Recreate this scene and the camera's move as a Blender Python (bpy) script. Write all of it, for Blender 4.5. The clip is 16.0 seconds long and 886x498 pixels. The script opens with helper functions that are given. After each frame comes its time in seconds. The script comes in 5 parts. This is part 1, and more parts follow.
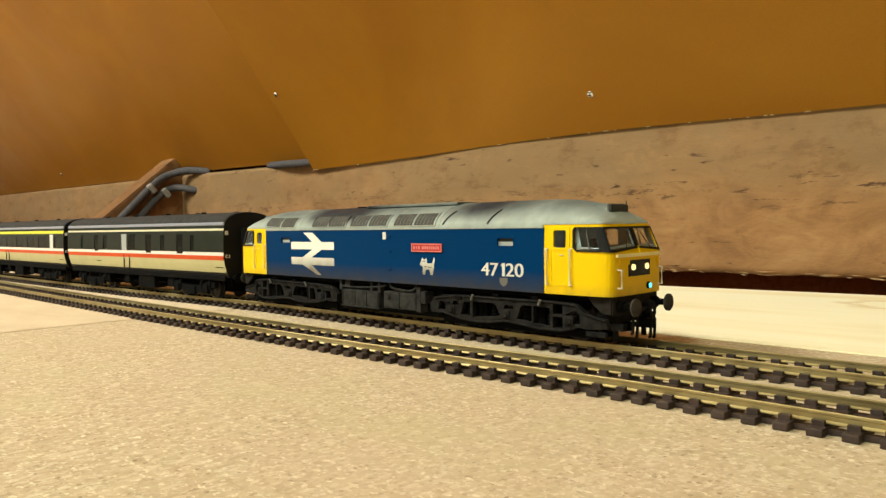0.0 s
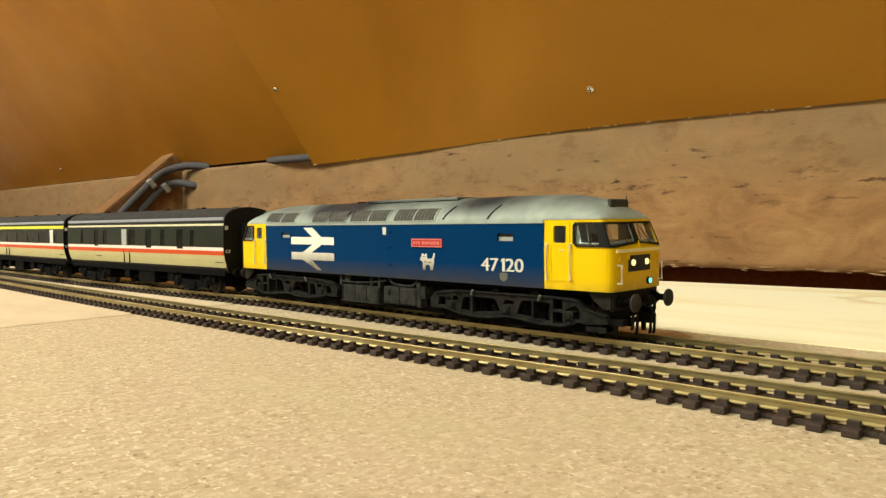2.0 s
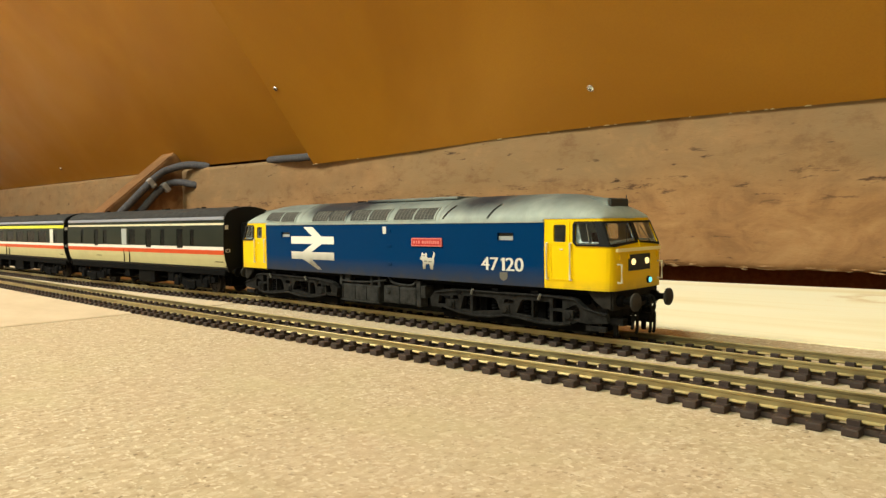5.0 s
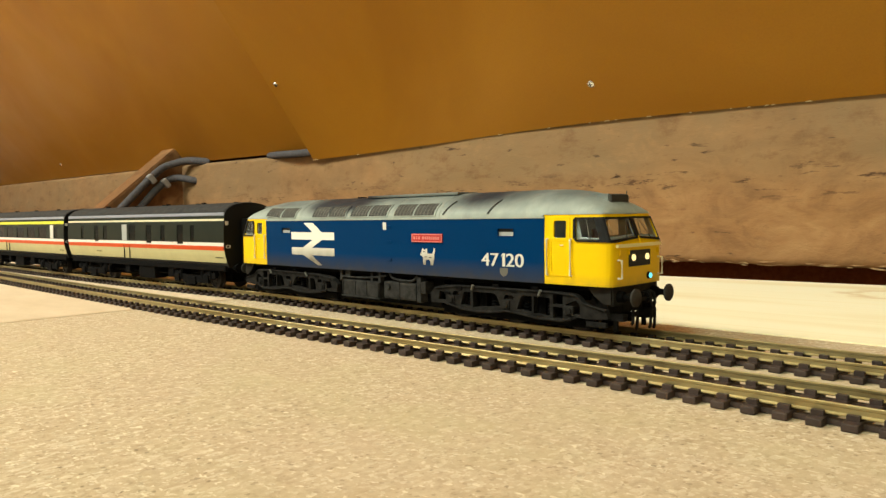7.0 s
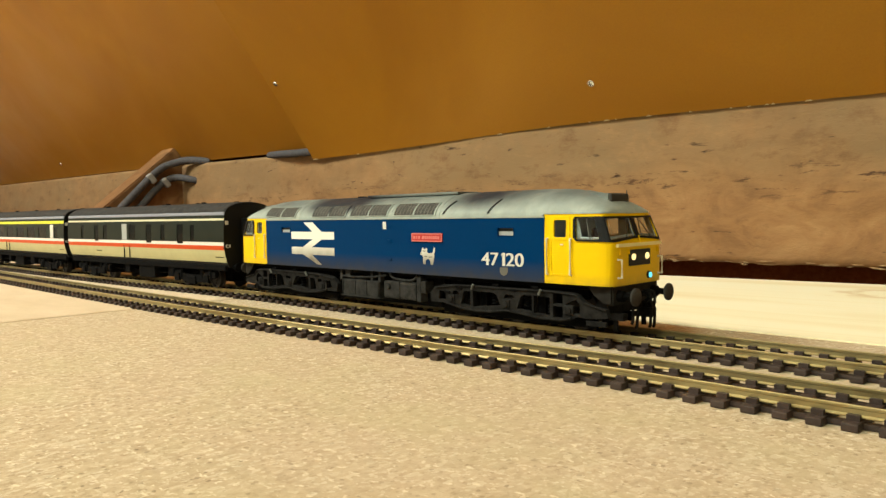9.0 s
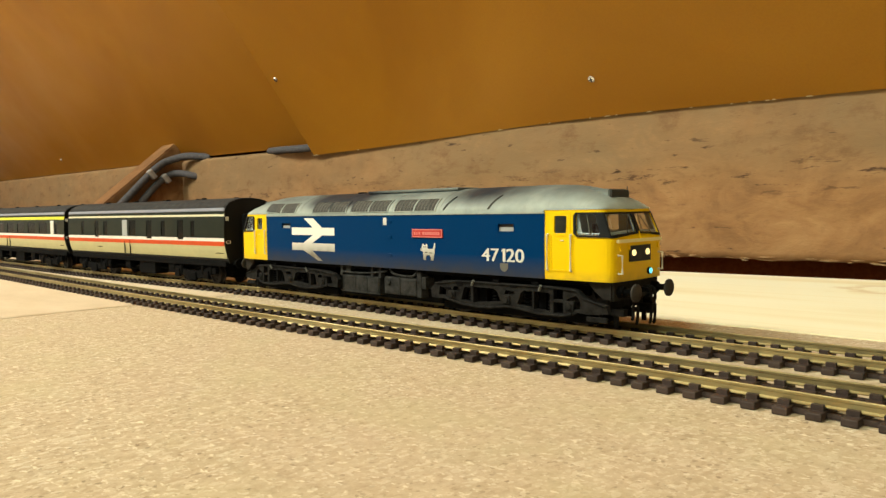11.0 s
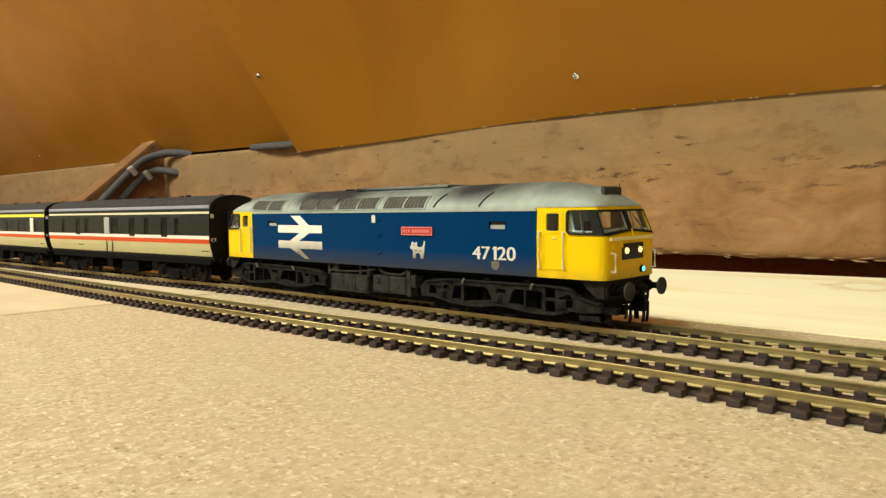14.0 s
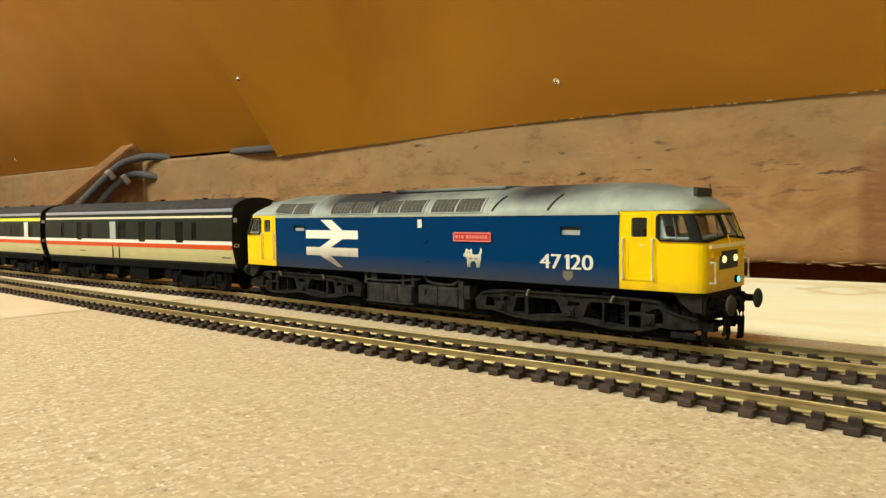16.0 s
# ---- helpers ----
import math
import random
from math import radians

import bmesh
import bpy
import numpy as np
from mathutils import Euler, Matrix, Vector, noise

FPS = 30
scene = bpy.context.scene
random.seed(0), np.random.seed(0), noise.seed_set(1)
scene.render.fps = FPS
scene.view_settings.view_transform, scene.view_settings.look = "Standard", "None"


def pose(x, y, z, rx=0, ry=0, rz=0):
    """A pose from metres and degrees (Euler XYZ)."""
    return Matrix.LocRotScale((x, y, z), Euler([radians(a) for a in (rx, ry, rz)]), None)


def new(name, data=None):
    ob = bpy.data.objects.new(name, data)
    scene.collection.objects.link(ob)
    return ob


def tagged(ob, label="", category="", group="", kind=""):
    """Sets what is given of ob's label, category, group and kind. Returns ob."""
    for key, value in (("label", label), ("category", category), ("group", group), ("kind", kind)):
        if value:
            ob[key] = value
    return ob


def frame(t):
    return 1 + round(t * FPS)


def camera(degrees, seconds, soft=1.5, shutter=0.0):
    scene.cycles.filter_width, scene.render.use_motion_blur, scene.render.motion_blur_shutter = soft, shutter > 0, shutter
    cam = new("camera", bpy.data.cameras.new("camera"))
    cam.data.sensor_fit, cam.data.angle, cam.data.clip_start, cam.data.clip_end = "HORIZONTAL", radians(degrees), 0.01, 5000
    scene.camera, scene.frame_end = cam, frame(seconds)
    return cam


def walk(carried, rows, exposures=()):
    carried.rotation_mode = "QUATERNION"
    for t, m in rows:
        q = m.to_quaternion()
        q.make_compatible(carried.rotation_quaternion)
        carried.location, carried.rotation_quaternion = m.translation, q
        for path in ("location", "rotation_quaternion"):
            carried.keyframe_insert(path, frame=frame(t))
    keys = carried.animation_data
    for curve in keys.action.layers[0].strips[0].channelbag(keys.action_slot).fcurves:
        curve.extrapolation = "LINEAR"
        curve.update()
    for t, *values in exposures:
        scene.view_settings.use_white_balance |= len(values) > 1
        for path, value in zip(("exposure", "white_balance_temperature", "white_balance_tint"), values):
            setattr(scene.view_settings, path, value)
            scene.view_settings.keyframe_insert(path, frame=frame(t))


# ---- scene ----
cam = camera(63.28, 16.0, soft=1.4)
# rows: seconds, place in metres, turn in degrees; the phone nods a little and pans after 13 s
PATH = [
    (0, 0.2504, -0.2275, 0.0474, 88.100, 0.888, 44.775),
    (0.5, 0.2504, -0.2275, 0.0474, 87.786, 0.907, 44.789),
    (1, 0.2504, -0.2275, 0.0474, 87.900, 0.895, 44.778),
    (1.5, 0.2504, -0.2275, 0.0474, 87.900, 0.895, 44.778),
    (2, 0.2504, -0.2275, 0.0474, 87.715, 0.869, 44.779),
    (2.5, 0.2504, -0.2275, 0.0474, 87.968, 0.889, 44.780),
    (3, 0.2504, -0.2275, 0.0474, 87.521, 0.882, 44.787),
    (3.5, 0.2504, -0.2275, 0.0474, 87.628, 0.910, 44.784),
    (4, 0.2504, -0.2275, 0.0474, 87.662, 0.906, 44.777),
    (6.5, 0.2504, -0.2275, 0.0474, 87.582, 0.887, 44.785),
    (7, 0.2504, -0.2275, 0.0474, 87.323, 0.912, 44.797),
    (7.5, 0.2504, -0.2275, 0.0474, 87.408, 0.912, 44.787),
    (8, 0.2504, -0.2275, 0.0474, 87.330, 0.928, 44.792),
    (8.5, 0.2504, -0.2275, 0.0474, 87.279, 0.921, 44.799),
    (9, 0.2504, -0.2275, 0.0474, 87.280, 0.936, 44.794),
    (11.5, 0.2504, -0.2275, 0.0474, 86.915, 0.942, 44.825),
    (12, 0.2504, -0.2275, 0.0474, 87.082, 0.930, 44.804),
    (12.5, 0.2505, -0.2275, 0.0474, 87.067, 0.962, 44.783),
    (13, 0.2504, -0.2275, 0.0474, 87.208, 0.921, 44.793),
    (13.5, 0.2494, -0.2262, 0.0474, 86.846, 0.908, 44.201),
    (14, 0.2489, -0.2263, 0.0476, 86.693, 0.941, 43.568),
    (14.5, 0.2489, -0.2258, 0.0474, 86.772, 0.906, 43.597),
    (15, 0.2487, -0.2259, 0.0476, 86.787, 0.887, 43.176),
    (15.5, 0.2483, -0.2254, 0.0478, 86.744, 0.935, 42.512),
    (16, 0.2482, -0.2253, 0.0477, 87.020, 0.895, 42.104),
]
walk(cam, [(t, pose(x, y, z, rx, ry, rz)) for t, x, y, z, rx, ry, rz in PATH])

# the train's way along the rails, in metres, by time
TRAVEL = [(0, 0), (13.4, 0), (13.6, 0.0001), (13.75, 0.0008), (14.0, 0.0029), (14.25, 0.0059), (14.5, 0.0096), (14.75, 0.0138),
          (15.0, 0.0186), (15.25, 0.0245), (15.5, 0.0306), (15.75, 0.0366), (16.0, 0.0427)]

# ---- light: two unseen bulbs added under the roof, a dim loft around them
world = bpy.data.worlds.new("loft_world")
scene.world = world
world.use_nodes = True
world.node_tree.nodes["Background"].inputs[0].default_value = (1.0, 0.85, 0.65, 1)
world.node_tree.nodes["Background"].inputs[1].default_value = 0.02


def bulb(x, y, z, watts, tint):
    data = bpy.data.lights.new("loft_lamp", "POINT")
    data.energy, data.color, data.shadow_soft_size = watts, tint, 0.17
    ob = new("loft_lamp", data)
    ob.location = (x, y, z)


bulb(-0.88, -0.83, 1.15, 92.0, (1.0, 0.985, 0.86))
# green-tinted fill, added to brighten and tint the right side
bulb(0.10, -0.98, 1.30, 44.0, (0.82, 1.0, 0.80))
scene.view_settings.exposure = 0.0


# ---- materials
def mat(name, color=(0.5, 0.5, 0.5), rough=0.5, metal=0.0, emit=None, strength=0.0, gloss=0.3):
    m = bpy.data.materials.new(name)
    m.use_nodes = True
    b = m.node_tree.nodes["Principled BSDF"]
    b.inputs["Base Color"].default_value = (*color, 1)
    b.inputs["Roughness"].default_value = rough
    b.inputs["Metallic"].default_value = metal
    b.inputs["Specular IOR Level"].default_value = gloss
    if emit:
        b.inputs["Emission Color"].default_value = (*emit, 1)
        b.inputs["Emission Strength"].default_value = strength
    return m


class Nodes:
    """Short-hand for node trees on one material."""

    def __init__(self, m):
        self.t = m.node_tree
        self.b = self.t.nodes["Principled BSDF"]
        self.co = self.t.nodes.new("ShaderNodeTexCoord").outputs["Object"]

    def link(self, a, b):
        self.t.links.new(a, b)

    def stretch(self, sx, sy, sz):
        n = self.t.nodes.new("ShaderNodeMapping")
        n.inputs["Scale"].default_value = (sx, sy, sz)
        self.link(self.co, n.inputs["Vector"])
        return n.outputs[0]

    def noise(self, scale, detail=4, rough=0.55, co=None, distort=0.0):
        n = self.t.nodes.new("ShaderNodeTexNoise")
        n.inputs["Scale"].default_value = scale
        n.inputs["Detail"].default_value = detail
        n.inputs["Roughness"].default_value = rough
        n.inputs["Distortion"].default_value = distort
        self.link(co or self.co, n.inputs["Vector"])
        return n.outputs["Fac"]

    def cells(self, scale, co=None):
        n = self.t.nodes.new("ShaderNodeTexVoronoi")
        n.inputs["Scale"].default_value = scale
        self.link(co or self.co, n.inputs["Vector"])
        return n.outputs["Color"], n.outputs["Distance"]

    def axis(self, i, co=None):
        n = self.t.nodes.new("ShaderNodeSeparateXYZ")
        self.link(co or self.co, n.inputs[0])
        return n.outputs[i]

    def ramp(self, fac, stops, constant=False):
        n = self.t.nodes.new("ShaderNodeValToRGB")
        r = n.color_ramp
        if constant:
            r.interpolation = "CONSTANT"
        while len(r.elements) < len(stops):
            r.elements.new(0.5)
        for e, (pos, c) in zip(r.elements, stops):
            e.position = pos
            e.color = (*c, 1) if len(c) == 3 else c
        self.link(fac, n.inputs[0])
        return n.outputs[0]

    def span(self, v, a, b, lo=0.0, hi=1.0):
        n = self.t.nodes.new("ShaderNodeMapRange")
        for i, x in ((1, a), (2, b), (3, lo), (4, hi)):
            n.inputs[i].default_value = x
        self.link(v, n.inputs[0])
        return n.outputs[0]

    def maths(self, op, a, b):
        n = self.t.nodes.new("ShaderNodeMath")
        n.operation = op
        for i, v in enumerate((a, b)):
            if isinstance(v, (int, float)):
                n.inputs[i].default_value = v
            else:
                self.link(v, n.inputs[i])
        return n.outputs[0]

    def mix(self, fac, a, b, mode="MIX"):
        n = self.t.nodes.new("ShaderNodeMix")
        n.data_type, n.blend_type = "RGBA", mode
        for i, v in ((0, fac), (6, a), (7, b)):
            if isinstance(v, (int, float)):
                n.inputs[i].default_value = v
            elif isinstance(v, tuple):
                n.inputs[i].default_value = (*v, 1)
            else:
                self.link(v, n.inputs[i])
        return n.outputs[2]

    def bump(self, h, strength, dist):
        n = self.t.nodes.new("ShaderNodeBump")
        n.inputs["Strength"].default_value = strength
        n.inputs["Distance"].default_value = dist
        self.link(h, n.inputs["Height"])
        self.link(n.outputs[0], self.b.inputs["Normal"])

    def color(self, c):
        self.link(c, self.b.inputs["Base Color"])

    def rough(self, r):
        self.link(r, self.b.inputs["Roughness"])


def m_chipboard(name, light):
    """Wood chips pressed flat: fine granules, scattered pale flakes and dark specks."""
    m = mat(name, rough=0.8)
    n = Nodes(m)
    k = light

    def c(r, g, b):
        return (r * k, g * k, b * k)
    grain = n.noise(430, 6, 0.72, n.stretch(1, 0.85, 0.8))
    col = n.ramp(grain, [(0.30, c(0.30, 0.21, 0.125)), (0.42, c(0.48, 0.365, 0.235)), (0.55, c(0.555, 0.435, 0.29)), (0.68, c(0.74, 0.63, 0.46))])
    turn = n.t.nodes.new("ShaderNodeMapping")
    turn.inputs["Rotation"].default_value = (0, 0, 0.9)
    turn.inputs["Scale"].default_value = (1.0, 0.6, 0.5)
    n.link(n.co, turn.inputs["Vector"])
    mid, dist = n.cells(820, turn.outputs[0])
    flake = n.ramp(n.axis(0, mid), [(0.0, c(0.36, 0.25, 0.13)), (0.10, c(0.47, 0.35, 0.215)), (0.5, c(0.545, 0.42, 0.265)), (0.82, c(0.61, 0.485, 0.325)), (0.93, c(0.86, 0.77, 0.58))])
    col = n.mix(0.34, col, flake)
    pale = n.noise(560, 3, 0.6, n.stretch(0.7, 1.1, 0.6), 0.3)
    col = n.mix(n.span(pale, 0.585, 0.67, 0.0, 0.85), col, c(0.86, 0.77, 0.57))
    deep = n.noise(680, 3, 0.6, n.stretch(1.3, 0.9, 0.7), 0.3)
    col = n.mix(n.span(deep, 0.60, 0.69, 0.0, 0.62), col, c(0.27, 0.18, 0.09))
    fine, _ = n.cells(1250, n.stretch(1, 1, 0.6))
    col = n.mix(n.span(n.axis(1, fine), 0.0, 0.05, 0.7, 0.0), col, c(0.17, 0.11, 0.055))
    col = n.mix(n.span(n.axis(2, fine), 0.92, 1.0, 0.0, 0.6), col, c(0.80, 0.71, 0.53))
    mottle = n.noise(120, 5, 0.65)
    col = n.mix(n.span(mottle, 0.48, 0.72, 0, 0.32), col, c(0.43, 0.325, 0.19))
    col = n.mix(n.span(mottle, 0.30, 0.46, 0.4, 0), col, c(0.63, 0.51, 0.34))
    col = n.mix(n.span(n.noise(9, 4, 0.6), 0.42, 0.66, 0, 0.4), col, c(0.56, 0.415, 0.295))
    col = n.mix(n.span(n.noise(17, 4, 0.6, n.stretch(1, 1.3, 1)), 0.48, 0.68, 0, 0.45), col, c(0.53, 0.45, 0.265))
    n.color(col)
    n.bump(n.mix(0.5, grain, n.axis(0, mid)), 0.45, 0.0005)
    return m


def m_ply():
    m = mat("pale_smooth_board", rough=0.7)
    n = Nodes(m)
    c = n.ramp(n.noise(35, 5, 0.6, n.stretch(0.6, 1.5, 1)), [(0.3, (0.55, 0.43, 0.29)), (0.7, (0.64, 0.52, 0.37))])
    n.color(n.mix(n.span(n.noise(420, 4, 0.7), 0.45, 0.75, 0, 0.3), c, (0.50, 0.37, 0.23)))
    n.bump(n.noise(300, 3), 0.15, 0.0004)
    return m


def m_pine():
    m = mat("pine_plank", rough=0.5)
    n = Nodes(m)
    grain = n.noise(9, 4, 0.5, n.stretch(0.4, 4, 4), 0.9)
    c = n.ramp(grain, [(0.3, (0.86, 0.74, 0.46)), (0.48, (0.93, 0.86, 0.62)), (0.7, (0.95, 0.90, 0.70))])
    fine = n.noise(60, 3, 0.5, n.stretch(0.15, 8, 8))
    c = n.mix(n.span(fine, 0.5, 0.75, 0, 0.12), c, (0.70, 0.52, 0.26))
    knot = n.t.nodes.new("ShaderNodeVectorMath")
    knot.operation = "DISTANCE"
    knot.inputs[1].default_value = (0.145, 0.222, 0.0)
    n.link(n.co, knot.inputs[0])
    ring = n.maths("ADD", knot.outputs["Value"], n.span(n.noise(60, 3), 0.3, 0.7, -0.008, 0.008))
    c = n.mix(n.maths("MULTIPLY", n.span(ring, 0.010, 0.016), n.span(ring, 0.018, 0.027, 0.55, 0.0)), c, (0.66, 0.47, 0.20))
    n.color(c)
    n.bump(fine, 0.08, 0.0005)
    return m


def m_hardboard(name, k):
    m = mat(name, rough=0.38, gloss=0.12)
    n = Nodes(m)
    blot = n.noise(3.2, 4, 0.55, None, 0.8)
    c = n.ramp(blot, [(0.3, (0.31 * k, 0.128 * k, 0.008)), (0.5, (0.36 * k, 0.155 * k, 0.010)), (0.7, (0.41 * k, 0.185 * k, 0.013))])
    c = n.mix(n.span(n.noise(700, 2), 0.35, 0.7, 0, 0.18), c, (0.22, 0.085, 0.012))
    n.color(c)
    n.rough(n.span(n.noise(6, 3), 0.3, 0.7, 0.34, 0.5))
    n.bump(n.noise(350, 3), 0.08, 0.0006)
    return m


def m_oldwood(name, dark, mid, pale, stain, crack=True):
    m = mat(name, rough=0.8)
    n = Nodes(m)
    grain = n.noise(22, 7, 0.65, n.stretch(1.0, 1.7, 1.7), 0.8)
    c = n.ramp(grain, [(0.28, dark), (0.5, mid), (0.74, pale)])
    big = n.noise(5, 4, 0.6, n.stretch(0.8, 1.6, 1.6), 0.7)
    c = n.mix(n.span(big, 0.45, 0.66, 0, 0.75), c, stain)
    fine = n.noise(150, 6, 0.75, n.stretch(0.75, 1.5, 1.5), 0.5)
    c = n.mix(n.span(fine, 0.55, 0.8, 0, 0.2), c, dark)
    if crack:
        high = n.maths("MULTIPLY", n.span(n.axis(2), 0.055, 0.085), n.span(n.noise(9, 4, 0.6), 0.3, 0.6, 0.35, 0.9))
        c = n.mix(high, c, (0.205, 0.128, 0.060))
        blot = n.noise(30, 6, 0.75, n.stretch(0.8, 1.5, 1.5), 0.25)
        c = n.mix(n.span(blot, 0.54, 0.70, 0, 0.7), c, (dark[0] * 0.8, dark[1] * 0.8, dark[2] * 0.8))
        c = n.mix(n.span(blot, 0.30, 0.44, 0.4, 0), c, pale)
        scratch = n.noise(46, 4, 0.75, n.stretch(0.5, 2.6, 2.6), 0.35)
        c = n.mix(n.span(scratch, 0.63, 0.70, 0, 0.9), c, (dark[0] * 0.22, dark[1] * 0.18, dark[2] * 0.18))
        band = n.maths("MULTIPLY", n.span(n.axis(2), 0.050, 0.064), n.span(n.axis(2), 0.070, 0.086, 1, 0))
        split = n.noise(60, 5, 0.8, n.stretch(0.35, 2.2, 2.2), 0.3)
        c = n.mix(n.maths("MULTIPLY", band, n.span(split, 0.56, 0.63, 0, 0.9)), c, (dark[0] * 0.3, dark[1] * 0.25, dark[2] * 0.25))
        notch = n.maths("MULTIPLY", n.span(n.axis(0), 0.134, 0.141), n.span(n.axis(2), 0.080, 0.090, 1, 0))
        c = n.mix(n.maths("MULTIPLY", notch, n.span(n.noise(90, 4, 0.6, n.stretch(0.6, 3, 3)), 0.3, 0.6, 0.35, 0.8)), c, (0.15, 0.062, 0.024))
        n.bump(n.maths("SUBTRACT", fine, n.maths("MULTIPLY", n.span(scratch, 0.65, 0.74), 1.3)), 0.35, 0.0012)
    else:
        n.bump(fine, 0.4, 0.001)
    n.color(c)
    return m


def m_blue():
    m = mat("rail_blue_paint", rough=0.5, gloss=0.03)
    n = Nodes(m)
    z = n.axis(2)
    patchy = n.noise(180, 5, 0.65)
    dirt = n.maths("MULTIPLY", n.span(z, 0.0222, 0.0300, 0.85, 0.0), n.span(patchy, 0.3, 0.7, 0.7, 1.1))
    c = n.mix(n.span(n.noise(900, 2), 0.3, 0.7, 0, 0.25), (0.0001, 0.031, 0.112), (0.0001, 0.0265, 0.096))
    c = n.mix(n.maths("MAXIMUM", dirt, 0.0), c, (0.048, 0.043, 0.038))
    n.color(c)
    n.rough(n.span(z, 0.022, 0.03, 0.8, 0.42))
    return m


def m_yellow():
    m = mat("warning_yellow_paint", rough=0.4, gloss=0.14)
    n = Nodes(m)
    z = n.axis(2)
    grime = n.maths("MULTIPLY", n.span(z, 0.0222, 0.0262, 0.45, 0.0), n.span(n.noise(250, 4), 0.35, 0.65, 0.4, 1.0))
    c = n.mix(n.span(n.noise(300, 4), 0.35, 0.7, 0, 0.2), (0.85, 0.55, 0.001), (0.80, 0.50, 0.001))
    n.color(n.mix(grime, c, (0.25, 0.16, 0.04)))
    return m


def m_roof():
    m = mat("weathered_grey_roof", rough=0.6, gloss=0.12)
    n = Nodes(m)
    x = n.axis(0)
    z = n.axis(2)
    exhaust = n.maths("MULTIPLY", n.span(x, -0.066, -0.042), n.span(x, -0.030, 0.000, 1, 0))
    front = n.maths("MULTIPLY", n.span(x, 0.038, 0.052), n.span(x, 0.060, 0.088, 1, 0))
    streak = n.noise(110, 5, 0.65, n.stretch(1.0, 0.4, 0.4))
    soot = n.maths("MULTIPLY", exhaust, n.span(z, 0.0476, 0.0520, 0.2, 1.6))
    soot = n.maths("MAXIMUM", soot, n.maths("MULTIPLY", front, n.span(z, 0.0485, 0.0540, 0.12, 1.1)))
    soot = n.maths("MULTIPLY", soot, n.span(streak, 0.30, 0.58, 0.72, 1.0))
    c = n.mix(n.span(n.noise(160, 5, 0.6), 0.35, 0.7), (0.305, 0.345, 0.315), (0.38, 0.42, 0.38))
    wash = n.noise(300, 5, 0.65, n.stretch(1.0, 0.25, 0.25))
    c = n.mix(n.span(wash, 0.52, 0.75, 0, 0.35), c, (0.22, 0.225, 0.20))
    # unevenly darker towards the top of the roof
    top_tone = n.maths("MULTIPLY", n.span(z, 0.0480, 0.0545, 0.0, 0.75), n.span(n.noise(60, 4), 0.35, 0.6, 0.65, 1.0))
    c = n.mix(top_tone, c, (0.050, 0.057, 0.058))
    n.color(n.mix(n.maths("MINIMUM", soot, 0.93), c, (0.020, 0.020, 0.027)))
    n.rough(n.span(n.noise(90, 3), 0.3, 0.7, 0.45, 0.7))
    return m


def m_mark():
    """White paint that shares the side's road dirt."""
    m = mat("dusty_white_marking", rough=0.6, gloss=0.15)
    n = Nodes(m)
    dirt = n.maths("MULTIPLY", n.span(n.axis(2), 0.0262, 0.0348, 0.97, 0.0), n.span(n.noise(200, 4), 0.3, 0.7, 0.8, 1.1))
    n.color(n.mix(dirt, (0.80, 0.78, 0.70), (0.20, 0.165, 0.115)))
    return m


def m_chassis(name, c0, c1):
    m = mat(name, rough=0.85, gloss=0.08)
    n = Nodes(m)
    n.color(n.ramp(n.noise(280, 5, 0.65), [(0.3, c0), (0.7, c1)]))
    n.bump(n.noise(900, 2), 0.15, 0.0002)
    return m


def m_rail():
    m = mat("nickel_silver_rail", rough=0.42, metal=1.0)
    n = Nodes(m)
    c = n.ramp(n.noise(45, 4, 0.6, n.stretch(0.5, 4, 4)), [(0.3, (0.31, 0.25, 0.12)), (0.55, (0.43, 0.355, 0.175)), (0.75, (0.56, 0.49, 0.29))])
    n.color(c)
    n.rough(n.span(n.noise(160, 3), 0.3, 0.7, 0.40, 0.58))
    return m


def m_sleeper():
    m = mat("sleeper_plastic", rough=0.55)
    n = Nodes(m)
    info = n.t.nodes.new("ShaderNodeObjectInfo")
    c = n.mix(info.outputs["Random"], (0.030, 0.019, 0.016), (0.052, 0.033, 0.027))
    c = n.mix(n.span(n.noise(500, 3), 0.45, 0.75, 0, 0.4), c, (0.075, 0.055, 0.045))
    n.color(c)
    return m


def m_coach(name, stripe, low, high):
    """Coach livery in level bands; heights in metres above the board."""
    m = mat(name, rough=0.45, gloss=0.14)
    n = Nodes(m)
    z = n.span(n.axis(2), 0.015, 0.055)

    def at(h):
        return (h - 0.015) / 0.04
    grey = (0.009, 0.0140, 0.0090)
    c = n.ramp(z, [(0.0, (0.012, 0.011, 0.011)), (at(0.0213), (0.54, 0.49, 0.26)), (at(0.0287), (0.62, 0.075, 0.014)), (at(0.0313), (0.80, 0.72, 0.66)),
                   (at(0.0333), grey), (at(low), stripe), (at(high), grey), (at(0.0492), (0.25, 0.27, 0.34))], True)
    c = n.mix(n.span(n.noise(140, 4), 0.4, 0.75, 0, 0.10), c, (0.06, 0.052, 0.036))
    n.color(c)
    return m


def m_glass(name, tint, rough=0.03, clear=1.0):
    m = mat(name, tint, rough)
    b = m.node_tree.nodes["Principled BSDF"]
    b.inputs["Transmission Weight"].default_value = clear
    b.inputs["IOR"].default_value = 1.35 if clear == 1.0 else 1.2
    return m


